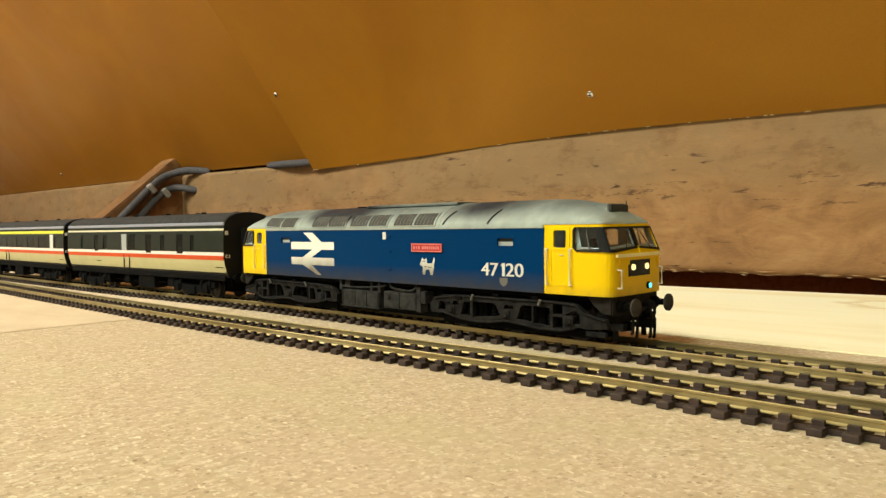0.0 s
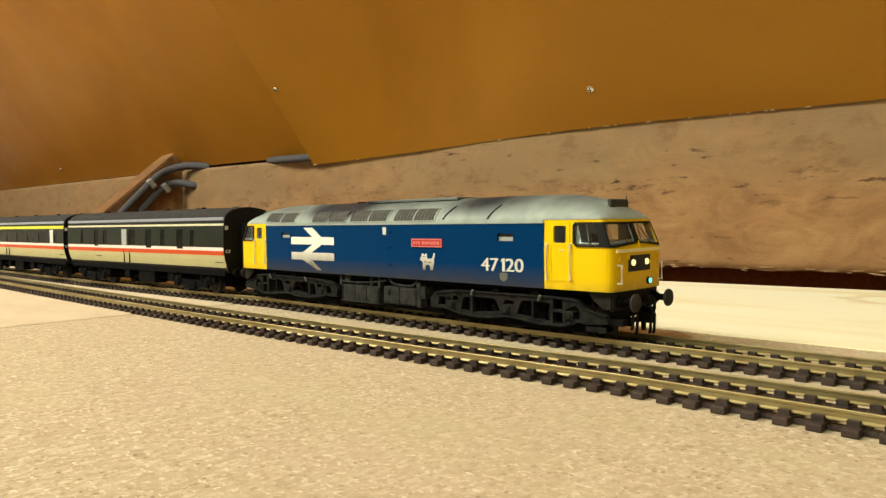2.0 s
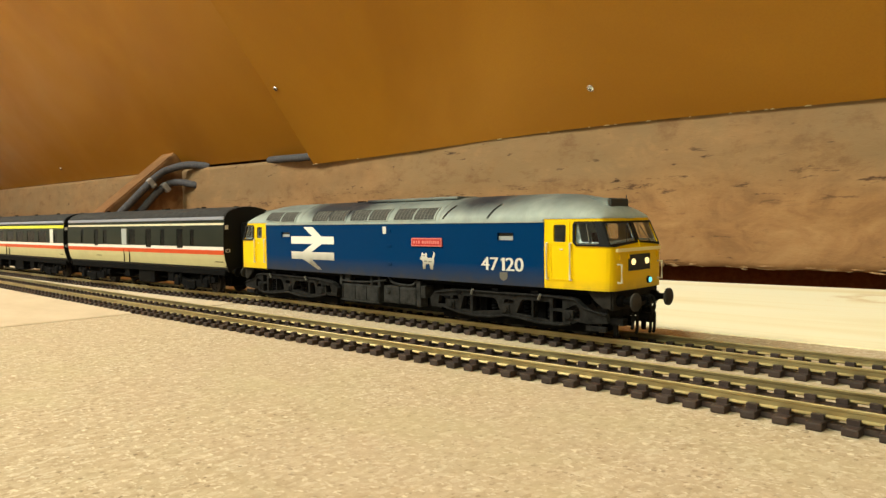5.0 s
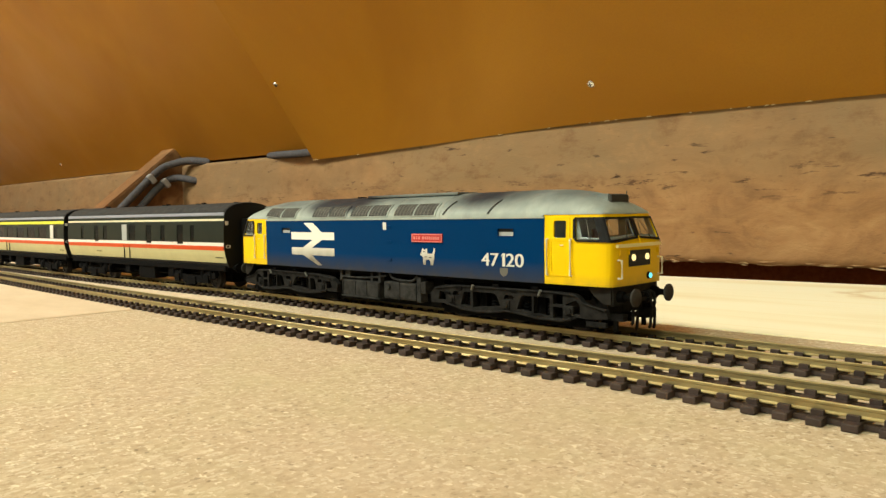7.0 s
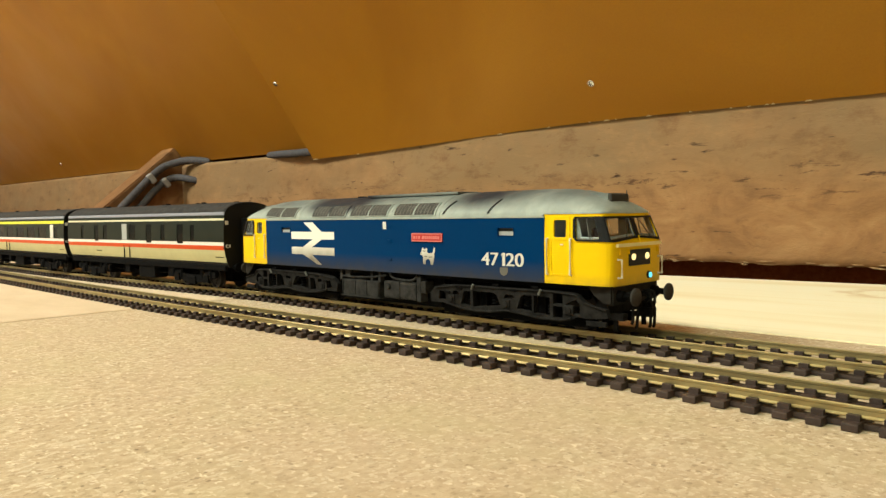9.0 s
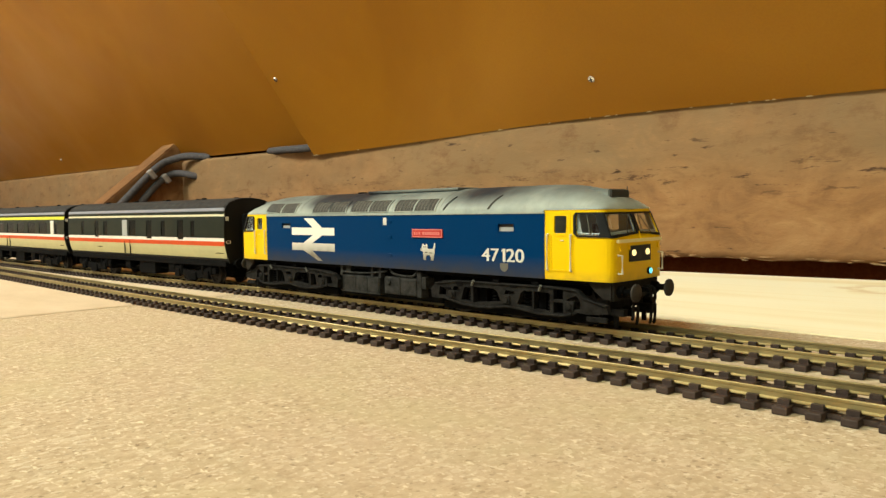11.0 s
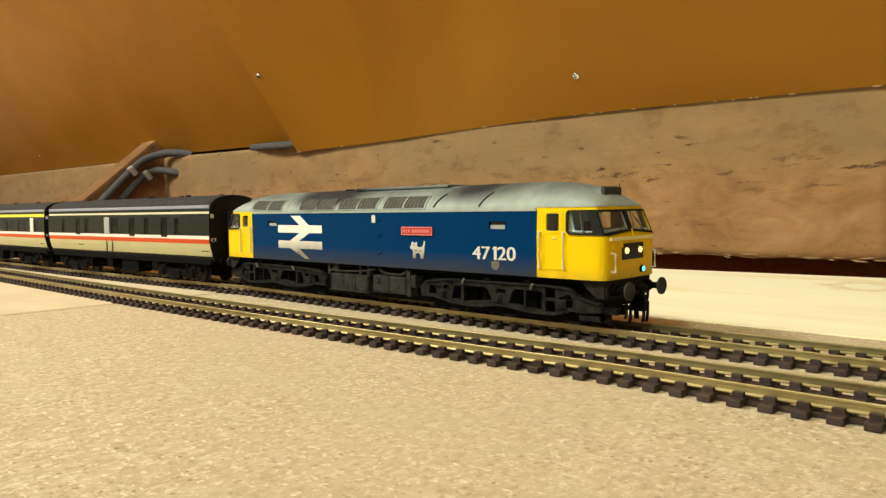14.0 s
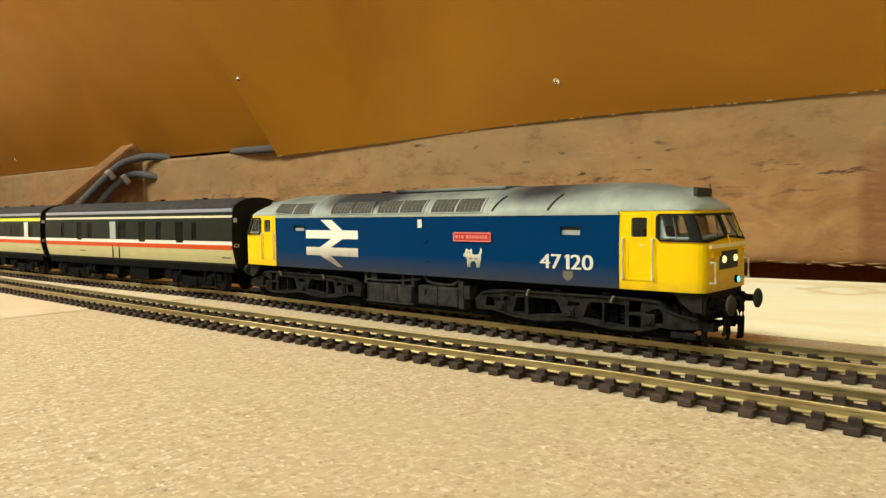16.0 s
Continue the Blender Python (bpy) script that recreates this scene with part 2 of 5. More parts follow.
M = {
    "chip": m_chipboard("chipboard", 0.90), "chip2": m_ply(), "pine": m_pine(), "sheet": m_hardboard("varnished_hardboard", 0.81), "sheet2": m_hardboard("darker_hardboard", 0.83), "farsheet": m_chassis("white_bounce_board", (0.60, 0.59, 0.56), (0.70, 0.69, 0.66)),
    "beam": m_oldwood("weathered_beam", (0.165, 0.078, 0.028), (0.262, 0.132, 0.050), (0.345, 0.188, 0.078), (0.25, 0.142, 0.060)),
    "strut": m_oldwood("strut_timber", (0.09, 0.040, 0.013), (0.20, 0.095, 0.034), (0.31, 0.165, 0.068), (0.15, 0.070, 0.026), False),
    # dark browns carry the shade of the gap below the beam
    "dark": m_oldwood("shade_toned_timber", (0.06, 0.018, 0.006), (0.10, 0.032, 0.010), (0.15, 0.05, 0.016), (0.07, 0.022, 0.008), False),
    "blue": m_blue(), "yellow": m_yellow(), "roof": m_roof(), "rail": m_rail(), "sleeper": m_sleeper(),
    "under": m_chassis("dusty_underframe", (0.0050, 0.0046, 0.0044), (0.024, 0.022, 0.020)),
    "tank": m_chassis("dusty_tank_grey", (0.012, 0.0115, 0.011), (0.045, 0.043, 0.040)),
    "skirt": m_chassis("skirt_grey", (0.015, 0.013, 0.011), (0.030, 0.026, 0.022)),
    "dirty": m_chassis("black_underframe", (0.0012, 0.0011, 0.0011), (0.004, 0.0036, 0.0036)),
    "white": m_chassis("off_white_paint", (0.60, 0.58, 0.52), (0.72, 0.70, 0.64)),
    "mark": m_mark(), "red": mat("red_nameplate", (0.46, 0.030, 0.028), 0.45), "pink": mat("plate_lettering", (0.66, 0.22, 0.19), 0.45),
    "black": mat("black_rubber", (0.006, 0.006, 0.0065), 0.5, gloss=0.2), "grille": m_chassis("grille_grey", (0.105, 0.102, 0.088), (0.17, 0.165, 0.145)),
    "grilledark": mat("grille_recess", (0.035, 0.034, 0.031), 0.7),
    "wheel": mat("wheel_steel", (0.030, 0.025, 0.022), 0.55, 0.3), "bufferhead": m_chassis("buffer_face", (0.03, 0.027, 0.024), (0.06, 0.054, 0.048)),
    "glass": m_glass("cab_glass", (0.86, 0.90, 0.90)), "tint": m_glass("smoked_glass", (0.003, 0.0036, 0.003), 0.12, 0.3),
    "marker": mat("marker_light", (0.3, 0.25, 0.15), 0.3, 0, (1.0, 0.76, 0.30), 1.5), "headlamp": mat("headlamp_light", (0.1, 0.3, 0.3), 0.3, 0, (0.16, 0.85, 1.0), 1.2),
    "coachA": m_coach("coach_livery", (0.66, 0.60, 0.42), 0.0462, 0.0474), "coachB": m_coach("coach_livery_first", (0.62, 0.60, 0.05), 0.0452, 0.0476),
    "coachroof": m_chassis("coach_roof_grey", (0.028, 0.027, 0.027), (0.05, 0.048, 0.047)), "gutter": mat("coach_gutter", (0.27, 0.285, 0.35), 0.4),
    "cable": m_chassis("grey_cable", (0.055, 0.052, 0.056), (0.09, 0.085, 0.09)), "clip": mat("cable_clip", (0.27, 0.25, 0.235), 0.5),
    "screw": mat("zinc_screw", (0.75, 0.76, 0.78), 0.25, 1.0), "slot": mat("screw_recess", (0.03, 0.03, 0.03), 0.6),
    "cabin": m_chassis("cab_interior", (0.46, 0.48, 0.48), (0.58, 0.60, 0.59)), "seat": mat("brown_seat", (0.16, 0.055, 0.03), 0.7),
    # unseen loft surfaces, their tones chosen for the light they bounce
    "plaster": m_chassis("pale_bounce_wall", (0.62, 0.61, 0.58), (0.72, 0.71, 0.68)), "floor": m_chassis("loft_floor", (0.30, 0.27, 0.22), (0.40, 0.36, 0.30)),
    # red-brown of the strip under the beam is painted shade
    "plate": m_chassis("shade_brown_strip", (0.11, 0.026, 0.006), (0.17, 0.045, 0.012)), "edge": m_chassis("hardboard_edge", (0.006, 0.003, 0.001), (0.016, 0.008, 0.003)), "worn": mat("bare_board_edge", (0.52, 0.40, 0.22), 0.8), "shield": mat("grey_emblem", (0.13, 0.12, 0.10), 0.7),
    "pale": mat("painted_glazing_gleam", (0.30, 0.32, 0.31), 0.5), "splinter": m_chassis("torn_wood", (0.22, 0.12, 0.05), (0.44, 0.28, 0.14)), "ledge": mat("pale_yellow_ledge", (0.88, 0.76, 0.36), 0.45), "rail_white": mat("handrail_paint", (0.74, 0.68, 0.50), 0.4), "silver": mat("pale_grey_paint", (0.36, 0.37, 0.36), 0.5),
}


# ---- building helpers
def mesh(name, bm, material, smooth=False):
    me = bpy.data.meshes.new(name)
    bmesh.ops.recalc_face_normals(bm, faces=bm.faces)
    bm.to_mesh(me)
    bm.free()
    for mm in material if isinstance(material, (list, tuple)) else [material]:
        me.materials.append(mm)
    if smooth:
        for f in me.polygons:
            f.use_smooth = True
    return me


def part(name, bm, material, parent=None, label="", smooth=False):
    ob = new(name, mesh(name, bm, material, smooth))
    if parent:
        ob.parent = parent
    if label:
        tagged(ob, label)
    return ob


def empty(name):
    ob = new(name)
    ob.empty_display_size = 0.01
    return ob


def box(bm, x0, x1, y0, y1, z0, z1, bevel=0.0):
    vs = [bm.verts.new((x, y, z)) for x in (x0, x1) for y in (y0, y1) for z in (z0, z1)]
    fs = [bm.faces.new([vs[i] for i in q]) for q in ((0, 1, 3, 2), (4, 6, 7, 5), (0, 4, 5, 1), (2, 3, 7, 6), (0, 2, 6, 4), (1, 5, 7, 3))]
    if bevel:
        es = list({e for f in fs for e in f.edges})
        bmesh.ops.bevel(bm, geom=es, offset=bevel, segments=2, profile=0.6, affect="EDGES")
    return bm


def boxm(*a, bevel=0.0):
    return box(bmesh.new(), *a, bevel=bevel)


def tube(bm, pts, r, seg=8, squash=1.0):
    """A round bar along points, closed at both ends."""
    pts = [Vector(p) for p in pts]
    rings = []
    for i, p in enumerate(pts):
        d = (pts[min(i + 1, len(pts) - 1)] - pts[max(i - 1, 0)]).normalized()
        side = d.cross(Vector((0, 0, 1)))
        side = Vector((0, 1, 0)) if side.length < 1e-3 else side.normalized()
        up = side.cross(d)
        rings.append([bm.verts.new(p + side * (r * math.cos(a)) + up * (r * squash * math.sin(a))) for a in (2 * math.pi * k / seg for k in range(seg))])
    for a, b in zip(rings, rings[1:]):
        for k in range(seg):
            bm.faces.new((a[k], a[(k + 1) % seg], b[(k + 1) % seg], b[k]))
    bm.faces.new(rings[0])
    bm.faces.new(rings[-1][::-1])
    return bm


def turned(bm, profile, centre, axis="y", seg=20, sy=1.0):
    """A body of revolution: profile of (along, radius)."""
    rings = []
    for h, r in profile:
        ring = []
        for k in range(seg):
            a = 2 * math.pi * k / seg
            u, v = r * math.cos(a) * sy, r * math.sin(a)
            p = {"y": (u, h, v), "x": (h, u, v), "z": (u, v, h)}[axis]
            ring.append(bm.verts.new(Vector(centre) + Vector(p)))
        rings.append(ring)
    for a, b in zip(rings, rings[1:]):
        for k in range(seg):
            bm.faces.new((a[k], a[(k + 1) % seg], b[(k + 1) % seg], b[k]))
    bm.faces.new(rings[0])
    bm.faces.new(rings[-1][::-1])
    return bm


def rounded(x0, x1, z0, z1, r, seg=4):
    pts = []
    for cx, cz, a0 in ((x1 - r, z1 - r, 0), (x0 + r, z1 - r, 90), (x0 + r, z0 + r, 180), (x1 - r, z0 + r, 270)):
        pts += [(cx + r * math.cos(radians(a0 + 90 * k / seg)), cz + r * math.sin(radians(a0 + 90 * k / seg))) for k in range(seg + 1)]
    return pts


def dense(loop, step):
    out = []
    for (a, b), (c, d) in zip(loop, loop[1:] + loop[:1]):
        n = max(1, int(math.hypot(c - a, d - b) / step))
        out += [(a + (c - a) * k / n, b + (d - b) * k / n) for k in range(n)]
    return out


def sheet2d(outer, holes=(), cuts_u=(), cuts_v=(), step=0.002):
    """A flat sheet in (u, v) with holes, cut along the given lines."""
    bm = bmesh.new()
    edges = []
    for loop in (outer, *holes):
        vs = [bm.verts.new((u, v, 0)) for u, v in dense(list(loop), step)]
        edges += [bm.edges.new((a, b)) for a, b in zip(vs, vs[1:] + vs[:1])]
    bmesh.ops.triangle_fill(bm, use_beauty=True, use_dissolve=False, edges=edges)
    for axis_, cuts in ((0, cuts_u), (1, cuts_v)):
        for c in cuts:
            co, no = [0, 0, 0], [0, 0, 0]
            co[axis_], no[axis_] = c, 1
            bmesh.ops.bisect_plane(bm, geom=bm.verts[:] + bm.edges[:] + bm.faces[:], dist=1e-6, plane_co=co, plane_no=no)
    return bm


def mapped(bm, fn):
    for v in bm.verts:
        v.co = fn(v.co.x, v.co.y)
    return bm


def plate_xz(outer, holes, y, thick):
    """A plate in the xz plane whose outer face lies at y, thick towards +y (or -y if negative)."""
    bm = sheet2d(outer, holes, step=0.02)
    mapped(bm, lambda u, v: (u, y, v))
    r = bmesh.ops.extrude_face_region(bm, geom=bm.faces[:])
    for g in r["geom"]:
        if isinstance(g, bmesh.types.BMVert):
            g.co.y += thick
    return bm


def layered(bm, fn):
    """Gives a flat (u, v) sheet a second layer; fn(u, v, k) places the outer (k = 0) and the inner layer (k = 1)."""
    r = bmesh.ops.extrude_face_region(bm, geom=bm.faces[:])
    inner = {g for g in r["geom"] if isinstance(g, bmesh.types.BMVert)}
    for v in bm.verts:
        v.co = fn(v.co.x, v.co.y, 1 if v in inner else 0)
    return bm


# ---- the place: boards, plank, beam, roof sheets, loft shell
def board(name, x0, x1, y0, y1, z0, z1, material, label, category, worn=0.0008):
    ob = part(name, boxm(x0, x1, y0, y1, z0, z1, bevel=worn), material)
    return tagged(ob, label, category, kind="structure")


board("baseboard", -0.1343, 1.1, -0.95, 0.0525, -0.018, 0.0, M["chip"], "bare tan chipboard baseboard under the model tracks", "baseboard")
board("baseboard", -2.6, -0.1358, -0.95, 0.0525, -0.018, 0.0004, M["chip2"], "pale smooth baseboard butted against the chipboard", "baseboard", 0.0022)


def make_plank():
    bm = bmesh.new()
    x0, x1 = -0.46, 1.0
    lo = [bm.verts.new(p) for p in ((x0, 0.0537, -0.018), (x1, 0.0537, -0.018), (x1, 0.2655 + 0.092 * x1, -0.018), (x0, 0.2655 + 0.092 * x0, -0.018))]
    hi = [bm.verts.new((v.co.x, v.co.y, 0.0)) for v in lo]
    bm.faces.new(lo[::-1])
    bm.faces.new(hi)
    for k in range(4):
        bm.faces.new((lo[k], lo[(k + 1) % 4], hi[(k + 1) % 4], hi[k]))
    bmesh.ops.bevel(bm, geom=bm.edges[:], offset=0.0008, segments=2, affect="EDGES")
    tagged(part("pine_plank", bm, M["pine"]), "pale planed pine plank laid flat beside the baseboard", "plank", kind="structure")


make_plank()

BEAM_Y = 0.295


def beam_top(x):
    return 0.127 + 0.0176 * min(max(-0.47 - x, 0), 0.34) + 0.0096 * max(-0.81 - x, 0)


def make_beam():
    """Rough-sawn roof timber with a slightly wavy face and a ragged lower edge."""
    bm = bmesh.new()
    nx, x0, x1 = 420, -2.7, 1.1
    prof = [(0.10, 0.0), (0.0025, 0.0), (0.0, 0.003)] + [(0.0, k / 22) for k in range(1, 22)] + [(0.0, 0.975), (0.004, 1.0), (0.10, 1.0)]
    rows_ = []
    for i in range(nx + 1):
        x = x0 + (x1 - x0) * i / nx
        bot = 0.0088 + 0.0016 * noise.noise((x * 26, 3.1, 0)) + 0.0006 * noise.noise((x * 110, 8, 0)) + 0.008 * max(0, 0.05 - abs(x + 0.1))
        top = beam_top(x)
        row = []
        for d, f in prof:
            z = bot + (top - bot) * min(f, 1)
            w = 0.0016 * noise.noise((x * 7, z * 40, 1)) + 0.0007 * noise.noise((x * 45, z * 160, 5))
            row.append(bm.verts.new((x, BEAM_Y + d + (w if d < 0.05 else 0), z)))
        rows_.append(row)
    for a, b in zip(rows_, rows_[1:]):
        for k in range(len(prof) - 1):
            bm.faces.new((a[k], b[k], b[k + 1], a[k + 1]))
        bm.faces.new((a[-1], b[-1], b[0], a[0]))
    bm.faces.new(rows_[0])
    bm.faces.new(rows_[-1])
    return tagged(part("roof_beam", bm, M["beam"], smooth=True), "rough-sawn brown roof beam, stained and cracked, above the boards", "beam", kind="structure")


beam = make_beam()


def make_splinters():
    """Pale torn fibres along the beam's ragged lower edge."""
    rng = random.Random(11)
    for _ in range(46):
        x, w = rng.uniform(-0.05, 0.30), rng.uniform(0.003, 0.013)
        z, h = 0.0094 + rng.uniform(-0.0012, 0.0010), rng.uniform(0.0004, 0.0011)
        tilt = rng.uniform(-0.0012, 0.0012)
        bm = bmesh.new()
        ring = [[bm.verts.new((x + w * f, BEAM_Y - 0.0012 + dy, z + tilt * f + h * g)) for f, g in ((0, 0.2), (0.3, -0.4), (0.8, -0.2), (1, 0.1), (0.6, 0.5), (0.2, 0.6))] for dy in (0, 0.004)]
        bm.faces.new(ring[0])
        bm.faces.new(ring[1])
        for k in range(6):
            bm.faces.new((ring[0][k], ring[0][(k + 1) % 6], ring[1][(k + 1) % 6], ring[1][k]))
        part("splinter", bm, M["splinter"], beam, "pale torn splinter")


make_splinters()
SL = radians(51)
UP = Vector((0, -math.cos(SL), math.sin(SL)))     # up the slope, over the camera
OUT = Vector((0, -math.sin(SL), -math.cos(SL)))   # off the sheet, into the room


def make_sheet(name, x0, x1, foot, length, lift, label, material):
    """A thin ceiling sheet; lift(x, s) bows it off its plane."""
    bm = bmesh.new()
    xs = list(np.linspace(x0, x1, 60))
    ss = [0.0, 0.01, 0.02, 0.035, 0.05, 0.075, 0.1, 0.13, 0.16, 0.2, 0.25, 0.32, 0.4, 0.6, 0.9, 1.3, length]
    grid = []
    for back in (0.0, 0.0046):
        grid.append([[bm.verts.new(Vector((x, *foot(x))) + UP * s + OUT * (lift(x, s) - back)) for s in ss] for x in xs])
    for layer in grid:
        for a, b in zip(layer, layer[1:]):
            for k in range(len(ss) - 1):
                bm.faces.new((a[k], b[k], b[k + 1], a[k + 1]))
    rim = bmesh.new()
    f, g = [[[rim.verts.new(v.co) for v in row] if i in (0, len(layer) - 1) else [rim.verts.new(row[0].co), rim.verts.new(row[-1].co)] for i, row in enumerate(layer)] for layer in grid]
    for i in range(len(xs) - 1):
        for k in (0, -1):
            rim.faces.new((f[i][k], f[i + 1][k], g[i + 1][k], g[i][k]))
    for i in (0, -1):
        for k in range(len(ss) - 1):
            rim.faces.new((f[i][k], f[i][k + 1], g[i][k + 1], g[i][k]))
    ob = part(name, bm, material, smooth=True)
    part("sheet_edge", rim, M["edge"], ob, "dark cut edge of the sheet")
    tagged(ob, label, "ceiling sheet", kind="structure")
    return ob


SEAM = -0.4825


def right_lift(x, s):
    """The sheet bows off the roof towards its free lower corner; an added tilt shapes its shading."""
    # tilt added to catch more light mid-sheet and less at the right
    shade_tilt = (-0.135 + 0.225 * min(max((x + 0.28) / 0.34, 0.0), 1.0)) * (1 - math.exp(-(x - SEAM) / 0.06)) * s * math.exp(-s / 0.22)
    if s > 0.3:
        return shade_tilt
    return shade_tilt + 0.007 * (1 - s / 0.3) ** 2 * math.exp(-(x - SEAM) / 0.10) - 0.004 * min(1, s / 0.3) * (1 - s / 0.3) * math.exp(-(x - SEAM) / 0.2)


def right_foot(x):
    return 0.2935 - 0.0013 * min(max((x + 0.15) / 0.25, 0.0), 1.0), 0.1178 + 0.0055 * math.exp(-((x + 0.10) / 0.2) ** 2) + 0.0040 * math.exp(-(x - SEAM) / 0.12)


right_sheet = make_sheet("ceiling_sheet", SEAM, 1.1, right_foot, 2.1,
                         right_lift,
                         "orange-brown varnished hardboard sheet screwed to the sloping roof", M["sheet"])


def make_chips():
    """Pale chips along the worn lower edge of the sheet."""
    rng = random.Random(4)
    spots = [(SEAM + 0.003, 0.011), (-0.40, 0.004), (-0.19, 0.006)] + [(rng.uniform(-0.16, 0.24), rng.uniform(0.0015, 0.006)) for _ in range(18)]
    for x, w in spots:
        bm = bmesh.new()
        at = Vector((x, *right_foot(x))) + OUT * right_lift(x, 0)
        a, b = rng.uniform(0.0002, 0.0006), rng.uniform(0.0001, 0.0004)
        pts = [at + Vector((dx, 0, 0)) + UP * up + OUT * out for out in (0.0003, -0.0048) for dx, up in ((-w / 2, -0.0004), (w / 2, -0.0004), (w / 4, a), (-w / 4, b))]
        vs = [bm.verts.new(p) for p in pts]
        for q in ((0, 1, 2, 3), (7, 6, 5, 4), (0, 4, 5, 1), (1, 5, 6, 2), (2, 6, 7, 3), (3, 7, 4, 0)):
            bm.faces.new([vs[i] for i in q])
        part("chip", bm, M["worn"], right_sheet, "pale chip on the sheet's worn edge")


make_chips()


def left_foot(x):
    """The lower edge stands a little clear of the beam between the strut and the seam."""
    return 0.3030, beam_top(x) + 0.0016 + 0.0024 * min(max((x + 0.84) / 0.05, 0.0), 1.0)


left_sheet = make_sheet("ceiling_sheet", -2.7, SEAM + 0.03, left_foot, 2.1,
                        lambda x, s: 0.0, "orange-brown hardboard sheet tucked under its neighbour's edge", M["sheet2"])


def make_screw(at, parent, r=0.0031):
    bm = bmesh.new()
    turned(bm, [(-0.002, r * 0.5), (0.0, r), (0.0006, r * 0.92), (0.0010, r * 0.6), (0.0011, r * 0.3)], (0, 0, 0), "z", 18)
    rot = OUT.to_track_quat("Z", "Y").to_matrix().to_4x4()
    ob = part("screw", bm, M["screw"], parent, "zinc cross-head screw", smooth=False)
    ob.matrix_local = Matrix.Translation(at) @ rot
    cross = bmesh.new()
    box(cross, -r * 0.55, r * 0.55, -r * 0.13, r * 0.13, 0.0009, 0.00125)
    box(cross, -r * 0.13, r * 0.13, -r * 0.55, r * 0.55, 0.0009, 0.0013)
    part("recess", cross, M["slot"], ob)


def on_sheet(x, s, left=False):
    foot = left_foot(x) if left else right_foot(x)
    return Vector((x, *foot)) + UP * s + OUT * (0.0004 if left else 0.0004 + right_lift(x, s))


make_screw(on_sheet(-0.470, 0.1015), right_sheet)
make_screw(on_sheet(-0.0745, 0.0355), right_sheet)
make_screw(on_sheet(-1.375, 0.034, True), left_sheet)
make_screw(on_sheet(0.32, 0.035), right_sheet)


def make_strut():
    """Timber strut square to the roof slope, with two cables clipped to its side."""
    d = Vector((0, -math.cos(radians(40)), -math.sin(radians(40))))
    n = Vector((0, math.sin(radians(40)), -math.cos(radians(40))))
    top = Vector((-0.85, 0.286, 0.1616))
    bm = bmesh.new()
    vs = []
    for s in (-0.02, 0.34):
        for dx, dn in ((0, 0), (-0.046, 0), (-0.046, 0.085), (0, 0.085)):
            vs.append(bm.verts.new(top + d * s + n * dn + Vector((dx, 0, 0))))
    for q in ((0, 1, 2, 3), (7, 6, 5, 4), (0, 4, 5, 1), (1, 5, 6, 2), (2, 6, 7, 3), (3, 7, 4, 0)):
        bm.faces.new([vs[i] for i in q])
    bmesh.ops.bevel(bm, geom=bm.edges[:], offset=0.002, segments=2, affect="EDGES")
    tagged(part("roof_strut", bm, M["strut"]), "brown sawn timber strut leaning from the roof slope", "strut", kind="structure")


make_strut()


def smooth_path(pts, n=2):
    for _ in range(n):
        out = [pts[0]]
        for a, b in zip(pts, pts[1:]):
            a, b = Vector(a), Vector(b)
            out += [a * 0.75 + b * 0.25, a * 0.25 + b * 0.75]
        pts = out + [pts[-1]]
    return pts


def make_cable(pts, r, label):
    tagged(part("cable", tube(bmesh.new(), smooth_path(pts, 3), r, 10), M["cable"], smooth=True), label, "cable", "cables on the strut")


XS = -0.843
make_cable([(XS, 0.150, 0.020), (XS, 0.196, 0.066), (XS, 0.229, 0.100), (XS, 0.257, 0.127), (-0.838, 0.274, 0.134), (-0.82, 0.286, 0.1385), (-0.795, 0.292, 0.1370), (-0.775, 0.305, 0.134)], 0.0056, "grey sheathed cable clipped to the timber strut")
make_cable([(XS, 0.180, 0.020), (XS, 0.222, 0.064), (XS, 0.248, 0.094), (XS, 0.268, 0.110), (-0.836, 0.279, 0.1125), (-0.822, 0.286, 0.111), (-0.808, 0.292, 0.1075), (-0.803, 0.300, 0.106)], 0.0054, "grey cable running from the strut into the beam")
make_cable([(-0.60, 0.300, 0.131), (-0.56, 0.291, 0.1295), (-0.53, 0.2875, 0.128), (-0.50, 0.2865, 0.127), (-0.465, 0.290, 0.1275), (-0.44, 0.296, 0.128)], 0.0048, "grey cable lying between the ceiling sheets and beam")


def make_clip(at, ang):
    bm = boxm(-0.005, 0.0062, -0.0042, 0.0042, -0.0078, 0.0078, bevel=0.0026)
    ob = part("cable_clip", bm, M["clip"])
    ob.matrix_basis = Matrix.Translation(at) @ Matrix.Rotation(ang, 4, "X")
    tagged(ob, "pale plastic cable clip nailed to the strut", "cable clip", "clips on the strut")


make_clip((XS + 0.002, 0.241, 0.110), radians(40))
make_clip((XS + 0.002, 0.263, 0.104), radians(40))


